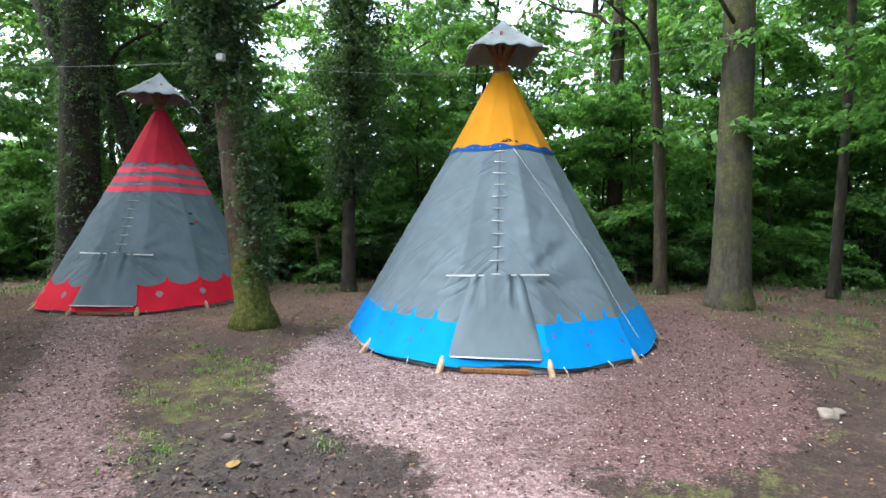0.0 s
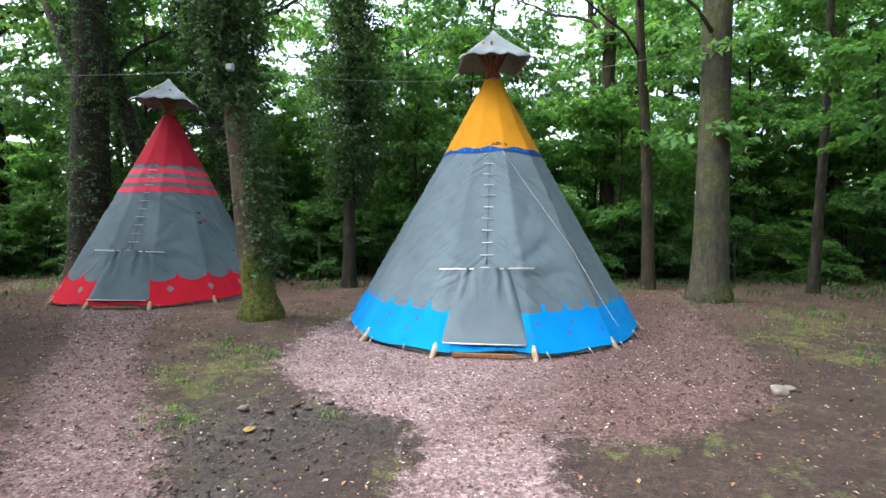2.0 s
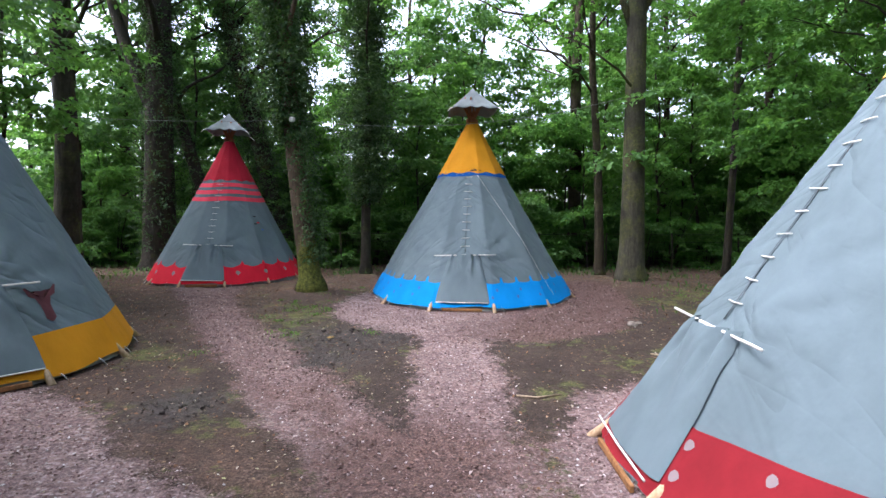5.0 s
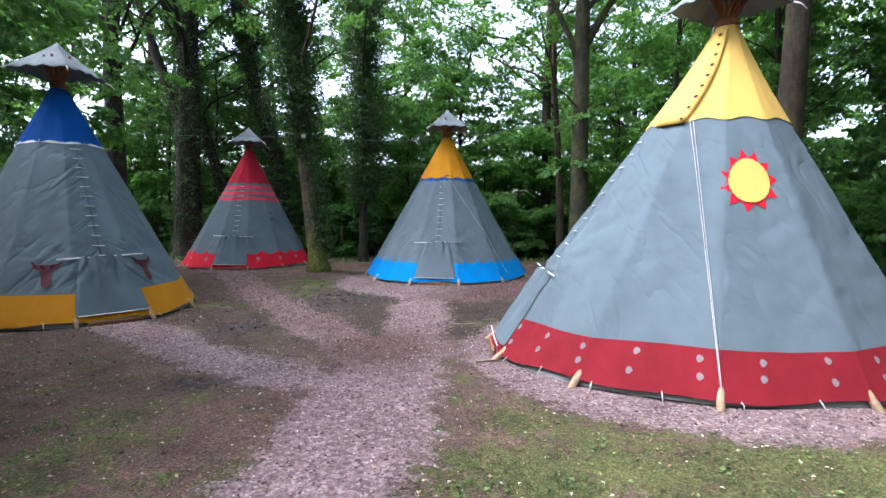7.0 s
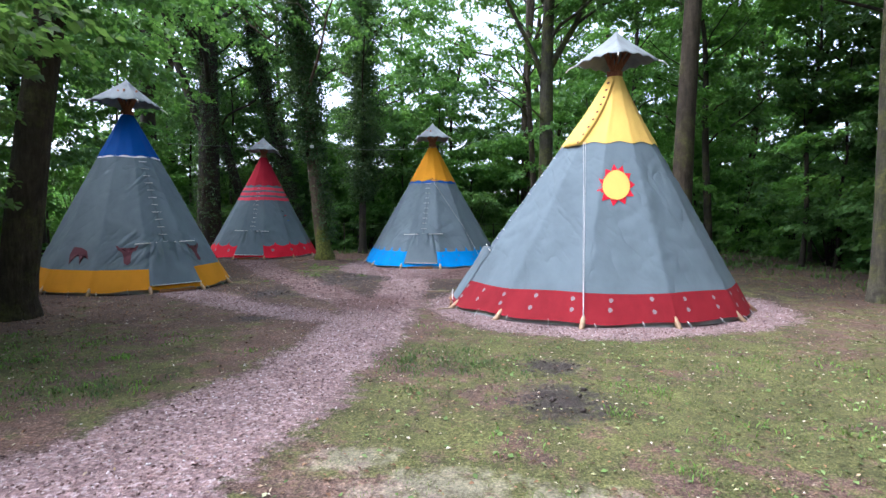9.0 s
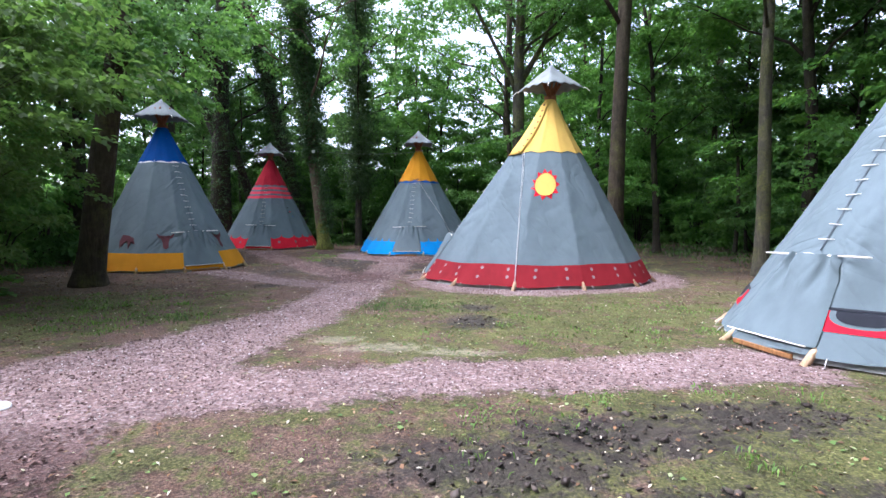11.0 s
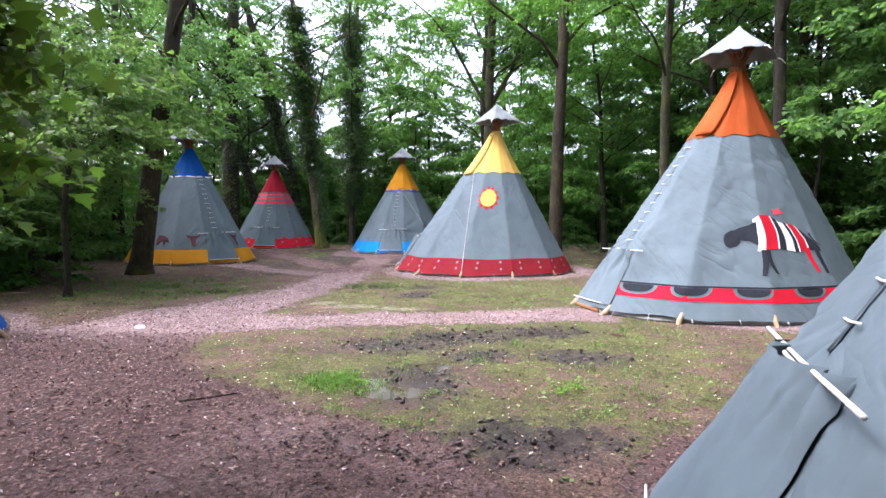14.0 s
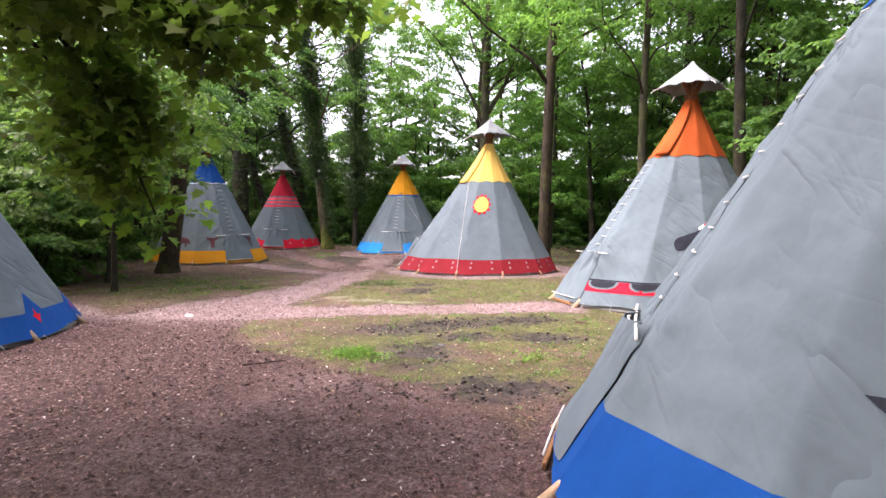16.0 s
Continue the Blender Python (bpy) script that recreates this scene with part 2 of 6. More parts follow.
# ---- ground ----
# Gravel ways: x, y and half width along each
WAYS = [
    [(3.2, -21, 2.6), (3.0, -17, 2.5), (1.6, -14, 2.2), (-0.3, -12.4, 1.9), (-1.6, -10.4, 1.5), (-1.5, -8.9, 1.3), (-1.0, -7.5, 1.0),
     (-0.6, -6.4, 0.84), (-0.12, -4.9, 0.66), (0.1, -3.4, 0.68), (0.2, -2.2, 0.72), (0.2, -0.8, 0.66)],
    [(0.0, -2.1, 0.45), (-1.75, -1.02, 0.5), (-2.95, -0.05, 0.5), (-4.2, 0.95, 0.5)],
    [(0.1, -0.9, 0.55), (-0.85, 0.55, 0.5), (-1.85, 2.15, 0.5), (-2.65, 3.35, 0.52), (-3.8, 5.2, 0.5), (-4.7, 6.9, 0.55), (-5.4, 8.5, 0.9)],
    [(0.3, -0.9, 0.6), (0.4, 1.2, 0.56), (0.4, 3.4, 0.58)],
    [(-0.6, -8.4, 0.7), (1.3, -7.92, 0.53), (3.2, -7.77, 0.5), (5.0, -7.4, 0.7)],
]
PADS = [(1.05, 6.25, 2.98), (1.5, 7.6, 2.72), (3.6, -0.65, 2.6), (4.9, -0.3, 2.45), (7.78, -6.4, 2.3), (6.3, -14.5, 2.95), (-5.1, -10.2, 2.9)]
MUD = [(2.6, -12.3, 1.0, 0.42), (3.5, -12.2, 0.85, 0.5), (-1.25, 3.4, 1.15, 1.0), (-0.6, 3.4, 0.5, 0.6), (-1.3, 2.3, 0.7, 0.6), (2.3, -9.5, 1.0, 0.5), (3.2, -9.1, 1.1, 0.45), (4.2, -8.8, 0.9, 0.4), (2.65, -10.9, 0.62, 0.72),
       (4.4, -10.0, 0.75, 0.35), (3.3, -10.0, 0.6, 0.3), (2.35, -5.4, 0.48, 0.55), (2.5, -4.4, 0.4, 0.35), (-1.6, -1.9, 0.4, 0.3), (-2.2, 0.7, 0.5, 0.6)]
PONDS = [(2.82, -10.32, 0.17, 0.12), (2.45, -11.15, 0.28, 0.16), (2.24, -10.84, 0.13, 0.08)]
MOUNDS = [(4.95, 8.8, 0.27, 1.5), (-2.65, 7.4, 0.16, 0.9)]


def way_depth(x, y):
    """How far inside the gravel each point lies, in metres; negative outside."""
    best = np.full(x.shape, -9.0)
    for way in WAYS:
        for (ax, ay, aw), (bx, by, bw) in zip(way, way[1:]):
            s = np.clip(((x - ax) * (bx - ax) + (y - ay) * (by - ay)) / ((bx - ax) ** 2 + (by - ay) ** 2), 0, 1)
            best = np.maximum(best, aw + s * (bw - aw) - np.hypot(x - ax - s * (bx - ax), y - ay - s * (by - ay)))
    for px, py, r in PADS:
        best = np.maximum(best, r - np.hypot(x - px, y - py))
    return best


def mud_depth(x, y):
    best = np.full(x.shape, -3.0)
    for px, py, rx, ry in MUD:
        best = np.maximum(best, 1 - np.hypot((x - px) / rx, (y - py) / ry))
    return best


def trodden(x, y):
    """How far the gravel is worn down to reddish fines and bark: 0 fresh, 1 worn."""
    pad = np.hypot(x - 1.05, y - 6.25) < 3.1
    out = 0.85 * np.clip((x - 0.3 - 0.35 * (y - 4.5)) / 1.6, 0, 1) * np.clip((y - 3.0) / 0.6, 0, 1) + 0.12 * np.clip((y + 1.2) / 1.5, 0, 1)
    out = out + 0.38 * np.clip((-0.4 - x) / 0.4, 0, 1) * np.clip((y - 0.3 + 0.6 * (x + 1)) / 0.5, 0, 1) * np.where(pad, 0, 1)
    out = out + 0.9 * np.exp(-(((x - 0.0) / 0.9) ** 2 + ((y + 0.4) / 1.0) ** 2)) + 0.6 * np.clip((-8.8 - y) / 1.2, 0, 1)
    return np.clip(out, 0, 1)


def pond_depth(x, y):
    """1 at the middle of a puddle, 0 at its rim, negative on dry ground."""
    return np.maximum.reduce([1 - np.hypot((x - px) / rx, (y - py) / ry) for px, py, rx, ry in PONDS])


def ripple(x, y):
    """Gentle unevenness of trodden soil."""
    return (0.5 * np.sin(x * 1.3 + 0.7 * np.sin(y * 0.9)) * np.cos(y * 1.1 + 0.6 * np.sin(x * 0.8)) + 0.3 * np.sin(x * 3.1 + y * 2.3 + np.sin(y * 1.7))
            + 0.2 * np.sin(x * 6.3 - y * 5.1 + 2 * np.sin(x * 2.2)))


def ground_height(x, y):
    x, y = np.asarray(x, float), np.asarray(y, float)
    h = 0.018 * ripple(x, y)
    for px, py, up, r in MOUNDS:
        h = h + up * np.exp(-((x - px) ** 2 + (y - py) ** 2) / (r * r))
    pond = pond_depth(x, y)
    clod = np.clip(mud_depth(x, y) * 2.5, 0, 1) * np.clip(-pond * 2.5, 0, 1)
    h = h - 0.05 * np.clip(pond + 0.6, 0, 1)
    h = h + clod * 0.028 * (np.sin(x * 17 + 2 * np.sin(y * 9)) * np.sin(y * 19 + 2 * np.sin(x * 11)))
    return h - 0.012


def ground_material():
    n = Nodes("forest_floor")
    fetch = {}
    for name in ("gravel", "mud", "moss", "worn", "damp_shade", "mulch_shade", "sand"):
        a = n.add("ShaderNodeAttribute")
        a.attribute_name = name
        fetch[name] = a.outputs["Fac"]
    fine, mid, broad = n.noise(55, 6, 0.7), n.noise(6, 6, 0.65), n.noise(0.7, 4, 0.6)
    chips = n.add("ShaderNodeTexVoronoi", Vector=n.add("ShaderNodeTexCoord").outputs["Object"], Scale=42.0)
    soil = n.ramp(fine, (0.32, (0.028, 0.017, 0.012)), (0.5, (0.092, 0.06, 0.045)), (0.68, (0.24, 0.172, 0.135)))
    soil = n.mix(n.grey(mid, 0.4, 0.65, 0.0, 0.6), soil, n.ramp(fine, (0.35, (0.05, 0.026, 0.017)), (0.7, (0.225, 0.128, 0.085))))
    # damp soil, together with tree shade painted into the soil colour
    soil = n.mix(n.maths("MULTIPLY", fetch["damp_shade"], n.grey(mid, 0.3, 0.6, 0.7, 1.0)), soil, n.ramp(fine, (0.32, (0.009, 0.006, 0.0045)), (0.68, (0.055, 0.037, 0.027))))
    green = n.ramp(fine, (0.32, (0.022, 0.029, 0.007)), (0.5, (0.074, 0.086, 0.021)), (0.68, (0.18, 0.19, 0.06)))
    mossy = n.maths("ADD", n.maths("MULTIPLY", fetch["moss"], 0.9), n.grey(n.maths("ADD", n.noise(2.4, 6, 0.7), broad), 0.72, 1.28, -1.15, 0.85))
    mossy = n.maths("ADD", mossy, n.grey(n.noise(4.5, 7, 0.75), 0.36, 0.64, -0.5, 0.45))
    base = n.mix(n.grey(mossy, 0.18, 0.7, 0.0, 0.85), soil, green)
    wet = n.grey(n.maths("ADD", fetch["mud"], n.maths("ADD", n.grey(mid, 0.3, 0.7, -0.5, 0.5), n.grey(n.noise(16, 5, 0.7), 0.32, 0.68, -0.35, 0.35))), -0.05, 0.55, 0.0, 0.92)
    black = n.ramp(fine, (0.3, (0.013, 0.010, 0.008)), (0.55, (0.036, 0.028, 0.024)), (0.75, (0.10, 0.08, 0.07)))
    base = n.mix(wet, base, black)
    stone = n.mix(0.55, n.ramp(n.add("ShaderNodeSeparateColor", Color=chips.outputs["Color"]).outputs[0],
                  (0.0, (0.08, 0.046, 0.043)), (0.4, (0.20, 0.128, 0.124)), (0.8, (0.38, 0.28, 0.275)), (1.0, (0.62, 0.56, 0.55))),
                  n.ramp(fine, (0.3, (0.14, 0.09, 0.085)), (0.7, (0.36, 0.275, 0.27))))
    tread = n.grey(n.maths("ADD", mid, broad), 0.72, 1.25, 0.0, 0.55)
    tread = n.maths("ADD", tread, n.maths("MULTIPLY", fetch["worn"], 0.95))
    tread = n.grey(tread, 0.0, 1.0, 0.0, 0.9)
    stone = n.mix(tread, stone, n.ramp(fine, (0.32, (0.026, 0.013, 0.010)), (0.52, (0.083, 0.045, 0.036)), (0.7, (0.23, 0.14, 0.118))))
    # reddish bark bits, kept darker to carry the shade of the spreading tree
    bark_bits = n.mix(0.5, n.ramp(fine, (0.3, (0.012, 0.0055, 0.0045)), (0.5, (0.046, 0.021, 0.017)), (0.7, (0.13, 0.065, 0.053))),
                      n.ramp(n.add("ShaderNodeSeparateColor", Color=chips.outputs["Color"]).outputs[1], (0.0, (0.017, 0.009, 0.008)), (0.6, (0.055, 0.03, 0.026)), (0.9, (0.13, 0.078, 0.07)), (1.0, (0.38, 0.30, 0.28))))
    stone = n.mix(n.maths("MULTIPLY", fetch["mulch_shade"], n.grey(n.maths("ADD", mid, broad), 0.75, 1.15, 1.0, 0.8)), stone, bark_bits)
    cover = n.grey(n.maths("ADD", fetch["gravel"], n.grey(n.maths("ADD", n.maths("ADD", n.maths("MULTIPLY", mid, 1.3), n.maths("MULTIPLY", broad, 1.4)), n.maths("MULTIPLY", fine, 0.6)), 1.2, 2.1, -0.34, 0.3)), -0.04, 0.10)
    base = n.mix(cover, base, stone)
    sandy = n.grey(n.maths("ADD", fetch["sand"], n.grey(n.noise(7, 5, 0.7), 0.3, 0.7, -0.55, 0.45)), 0.1, 0.6, 0.0, 0.45)
    base = n.mix(sandy, base, n.ramp(fine, (0.3, (0.20, 0.17, 0.125)), (0.7, (0.46, 0.42, 0.33))))
    stains = n.ramp(n.noise(1.7, 8, 0.72), (0.34, (0.52, 0.50, 0.49)), (0.5, (0.95, 0.95, 0.95)), (0.66, (1.35, 1.33, 1.28)))
    specks = n.ramp(n.noise(19, 5, 0.75), (0.36, (0.58, 0.56, 0.55)), (0.5, (1.0, 1.0, 1.0)), (0.66, (1.4, 1.38, 1.32)))
    base = n.mix(n.grey(cover, 0.0, 1.0, 0.85, 0.4), base, n.mix(1.0, base, stains, "MULTIPLY"))
    base = n.mix(0.8, base, n.mix(1.0, base, specks, "MULTIPLY"))
    height = n.maths("ADD", n.maths("MULTIPLY", chips.outputs["Distance"], n.maths("MULTIPLY", cover, 0.8)), n.maths("ADD", fine, mid))
    n.bump(height, 0.7, 0.03)
    rough = n.maths("SUBTRACT", 0.92, n.maths("MULTIPLY", wet, n.grey(mid, 0.35, 0.65, 0.5, 0.1)))
    return n.finish(base, rough)


def axis(core_low, core_high, step, far):
    """Grid lines: even in the core, ever wider towards the distance."""
    core = list(np.arange(core_low, core_high + step / 2, step))
    out, d = [], step
    while sum(out, 0) < far:
        d *= 1.28
        out.append(d)
    up, down = np.cumsum(out), np.cumsum(out)
    return np.array([core_low - d for d in down[::-1]] + core + [core_high + d for d in up])


def build_ground():
    xs, ys = axis(-7.5, 10.0, 0.085, 1500), axis(-20.0, 9.5, 0.085, 1500)
    gx, gy = np.meshgrid(xs, ys)
    z = ground_height(gx, gy)
    nx, ny = len(xs), len(ys)
    index = np.arange(nx * ny).reshape(ny, nx)
    quads = np.stack([index[:-1, :-1], index[:-1, 1:], index[1:, 1:], index[1:, :-1]], -1).reshape(-1, 4)
    me = big_mesh("ground", np.stack([gx, gy, z], -1).reshape(-1, 3), quads, ground_material())
    me.polygons.foreach_set("use_smooth", [True] * len(me.polygons))
    x, y = gx.ravel(), gy.ravel()
    gravel = np.clip(way_depth(x, y), -1, 1)
    mud = np.clip(mud_depth(x, y), -1, 1)
    open_air = np.exp(-(((x - 4) / 5.0) ** 2 + ((y + 6.0) / 6.0) ** 2)) * 1.25
    open_air += 0.5 * np.exp(-(((x - 7.5) / 2.6) ** 2 + ((y - 5.0) / 4.0) ** 2)) + 0.85 * np.exp(-(((x + 3.4) / 2.2) ** 2 + ((y + 5.0) / 2.4) ** 2))
    open_air += 0.35 * np.exp(-(((x + 1.6) / 1.6) ** 2 + ((y - 5.2) / 2.4) ** 2))
    open_air += 0.55 * np.exp(-(((x - 3.0) / 2.4) ** 2 + ((y + 10.6) / 1.3) ** 2))
    # damp by the mud; elsewhere the shade of trees painted into the soil
    damp_shade = 1.3 * np.exp(-(((x - 4.5) / 3.4) ** 2 + ((y - 2.6) / 3.2) ** 2)) + 0.6 * np.exp(-(((x + 1.2) / 1.2) ** 2 + ((y - 3.0) / 2.0) ** 2))
    damp_shade += 0.6 * np.clip((y + 1.0) / 1.5, 0, 1) * np.clip((9.0 - y) / 2.5, 0.25, 1)
    worn = trodden(x, y)
    sand = np.maximum.reduce([1 - np.hypot((x - px) / rx, (y - py) / ry) for px, py, rx, ry in ((1.35, -6.85, 0.75, 0.28), (2.15, -7.0, 0.65, 0.22), (0.75, -6.5, 0.4, 0.25))])
    sand = np.clip(sand, -1, 1)
    # reddish mulch area, with tree shade painted into its colour
    mulch_shade = np.clip((-8.75 - y - 0.25 * np.clip(x + 1.0, -3, 3)) / 0.9, 0, 1) * np.clip((2.0 - x + 0.5 * np.clip(y + 12.5, -1, 3)) / 1.6, 0.3, 1)
    for name, values in (("gravel", gravel), ("mud", mud), ("moss", open_air), ("worn", worn), ("mulch_shade", mulch_shade), ("sand", sand), ("damp_shade", np.clip(damp_shade * 1.3, 0, 1))):
        layer = me.attributes.new(name, "FLOAT", "POINT")
        layer.data.foreach_set("value", values.astype(np.float32))
    return tagged(new("ground", me), "trodden forest soil with moss, mud and pink gravel paths", "ground", "", "structure")


ground = build_ground()

# ---- tents ----
POLES = 12


class Cone:
    """The cloth of one tent, in its own frame: angle 0 is the door's middle."""

    def __init__(self, radius, stretch, cap_top, knee, lean=(0, 0), seed=0.0, phase=0.0):
        self.radius, self.cap_top, self.lean, self.seed, self.phase = radius, cap_top, lean, seed, phase
        self.neck, self.stretch = cap_top - 0.80, stretch
        self.knee, self.knee_radius = knee
        self.apex = self.neck + 0.12

    def flat_radius(self, z):
        if z < self.knee:
            return self.radius + (self.knee_radius - self.radius) * z / self.knee
        return max(0.115, self.knee_radius + (0.115 - self.knee_radius) * (z - self.knee) / (self.neck - self.knee))

    def at(self, angle, z, off=0.0):
        half = math.pi / POLES
        u = ((angle - self.phase + half) % (2 * half)) - half
        r = self.flat_radius(z)
        dent = (math.cos(half) / math.cos(u) - 1) * 1.1 * min(1.0, 0.25 + 0.75 * z / 0.7)
        r *= 1 + dent
        full = min(1.0, r / 0.8)
        c, s = math.cos(angle), math.sin(angle)
        r += full * 0.011 * noise.noise((c * 3.2 + self.seed, s * 3.2, z * 1.1))
        r += full * 0.007 * noise.noise((c * 9 + self.seed, s * 9 + z * 2.5, z * 5.0 - 3 * abs(angle)))
        r += self.creases(angle, z)
        r += off
        k = z / self.apex
        return Vector((r * c * self.long(z) + self.lean[0] * k, r * s + self.lean[1] * k, z))

    def creases(self, angle, z):
        """Folds that fan out from the two ends of the door bar and sag across the cloth."""
        a = (angle + math.pi) % (2 * math.pi) - math.pi
        u, dz = abs(a) * self.flat_radius(min(z, 2.5)), z - 1.02
        d = math.hypot(u - 0.16, dz)
        fan = math.atan2(dz, u - 0.16)
        pull = math.exp(-(d / 1.0) ** 2) * min(1.0, d / 0.25)
        out = 0.03 * pull * min(1.0, max(0.0, (z - (0.66 if self.phase else 0.52)) / 0.2)) * (abs(math.sin(5.5 * fan + self.seed + 0.8 * math.sin(3 * d + self.seed))) - 0.5) * (1 if u > 0.1 else 0.3) * (1.0 if dz < 0.0 else max(0.4, 1.0 - 2.5 * dz))
        run = z * 0.86 + u * (0.62 + 0.2 * math.sin(self.seed * 5)) + 0.12 * noise.noise((a * 2.1 + self.seed, z * 1.3, 4.0))
        ridge = max(0.0, math.sin(run * 17 + self.seed * 3)) ** 4 * max(0.0, 0.35 + noise.noise((run * 2.3 + self.seed * 7, u * 0.9, 2.0)))
        out += 0.020 * ridge * math.exp(-(max(0.0, u - 0.15) / 1.5) ** 2) * min(1.0, u / 0.2) * min(1.0, max(0.0, (z - 0.55) / 0.3)) * min(1.0, max(0.0, (2.7 - z) / 0.6))
        sag = noise.noise((a * 3.5 + self.seed, z * 7.5 - 1.6 * abs(a) + 0.5 * math.sin(a * 9), self.seed))
        return out + 0.007 * (1 - 2.2 * abs(sag)) * min(1.0, max(0.0, (z - 0.5) / 0.3)) * min(1.0, max(0.0, 3.2 - z))

    def long(self, z):
        """How much longer the oval is from door to back than across."""
        return 1 + (self.stretch - 1) * min(1.0, max(0.0, (self.neck - z) / 1.2))

    def arc(self, angle, z):
        """Metres along the cloth for each radian of the angle."""
        r = self.flat_radius(z)
        return math.hypot(r * self.long(z) * math.sin(angle), r * math.cos(angle))

    def grid(self, name, a0, a1, low, high, na, nz, material, parent, off=0.004, label="", fold=True):
        """A sheet of cloth between two angles; its lower and upper edges may follow the angle."""
        verts, faces = [], []
        rows = [(0.0, 0.0)] if fold else []
        rows += [(k / nz, off) for k in range(nz + 1)]
        rows += [(1.0, 0.0)] if fold else []
        for i in range(na + 1):
            a = a0 + (a1 - a0) * i / na
            lo = low(a) if callable(low) else low
            hi = high(a) if callable(high) else high
            for s, o in rows:
                verts.append(self.at(a, lo + (hi - lo) * s, o))
        m = len(rows)
        for i in range(na):
            for k in range(m - 1):
                faces.append((i * m + k, (i + 1) * m + k, (i + 1) * m + k + 1, i * m + k + 1))
        return mesh_object(name, verts, faces, material, parent, label, True)

    def shape(self, name, angle, z, outline, material, parent, off=0.007, label="", rings=4):
        """A painted patch: a star-shaped outline in metres round a point of the cloth."""
        verts, faces = [self.at(angle, z, off)], []
        k = len(outline)
        r = self.arc(angle, z)
        for j in range(1, rings + 1):
            for u, v in outline:
                verts.append(self.at(angle + u * j / rings / r, z + v * j / rings, off))
        for i in range(k):
            faces.append((0, 1 + i, 1 + (i + 1) % k))
            for j in range(rings - 1):
                a, b = 1 + j * k + i, 1 + j * k + (i + 1) % k
                faces.append((a, a + k, b + k, b))
        return mesh_object(name, verts, faces, material, parent, label, True)


def disc(r, n=12, squash=1.0, wobble=0.0):
    return [(r * math.cos(2 * math.pi * i / n) * (1 + wobble * math.sin(3 * i + 1)), squash * r * math.sin(2 * math.pi * i / n) * (1 + wobble * math.cos(2 * i))) for i in range(n)]


def rain_cap(cone, parent, turn):
    """The square hood over the crossing poles, drawn out at its four corners."""
    top, n, rings = cone.cap_top, 48, 8
    verts, faces = [], []
    lx, ly = cone.lean

    def hood(i, s, under):
        a = 2 * math.pi * i / n + turn
        square = 1 / max(abs(math.cos(a - turn)), abs(math.sin(a - turn)))
        corner = (square - 1) / 0.414
        rim = 0.53 * (1 + 0.86 * (square - 1))
        r = rim * s
        drop = 0.50 * s ** 0.82 + (0.05 * corner + 0.02 * math.sin(i * 1.7 + cone.seed)) * s ** 3
        drop += 0.05 * (1 - corner) * s * (1 - 0.5 * s)
        return Vector((lx + r * math.cos(a), ly + r * math.sin(a), top - drop - under))

    for under in (0.0, 0.018):
        for j in range(1, rings + 1):
            for i in range(n):
                verts.append(hood(i, j / rings, under))
    layer = rings * n
    verts += [Vector((lx, ly, top)), Vector((lx, ly, top - 0.018))]
    for i in range(n):
        b = (i + 1) % n
        faces.append((2 * layer, i, b))
        faces.append((2 * layer + 1, layer + b, layer + i))
        for j in range(rings - 1):
            p, q = j * n + i, j * n + b
            faces.append((p, p + n, q + n, q))
            faces.append((layer + p, layer + q, layer + q + n, layer + p + n))
        e, f = (rings - 1) * n + i, (rings - 1) * n + b
        faces.append((e, layer + e, layer + f, f))
    hat = mesh_object("rain_cap", verts, faces, CANVAS_CAP, parent, "pale grey canvas hood over the pole tips", True)
    for k in range(4):
        i = round(n / 8 + k * n / 4) % n
        p = hood(i, 1.0, 0.005)
        out = Vector((p.x - lx, p.y - ly, 0)).normalized()
        tube("corner_tie", [p - out * 0.02, p + out * 0.07 + Vector((0, 0, -0.03)), p + out * 0.14 + Vector((0, 0, -0.10))], [0.012, 0.010, 0.008], STICK_WHITE, hat, 6, "short white tie")
    return hat


def pole(cone, angle, parent, reach):
    """One straight pole: its butt stands outside the hem, its tip above the crossing."""
    lx, ly = cone.lean

    def spot(r, z):
        return Vector((r * cone.long(z) * math.cos(angle) + lx * z / cone.apex, r * math.sin(angle) + ly * z / cone.apex, z))
    foot, inside = spot(cone.radius + 0.045, -0.03), spot(cone.flat_radius(0.19) - 0.06, 0.19)
    low, mid = spot(cone.flat_radius(0.9) - 0.085, 0.9), spot(cone.flat_radius(cone.knee) - 0.075, cone.knee)
    knot = Vector((lx + 0.055 * math.cos(angle + 1.3), ly + 0.055 * math.sin(angle + 1.3), cone.neck + 0.02))
    way = (knot - mid).normalized()
    tip = knot + way * (cone.cap_top - 0.30 - knot.z + reach) / way.z
    v, f = tube_points([foot, inside, low, mid, knot, tip], [0.037, 0.037, 0.035, 0.03, 0.024, 0.020], 10, True, 0.04)
    ob = mesh_object("pole", v, f, PEG_WOOD, parent, "", True)
    ob.data.materials.append(POLE_WOOD)
    ob.data.polygons.foreach_set("material_index", [1 if p.center.z > 1.0 else 0 for p in ob.data.polygons])
    return ob


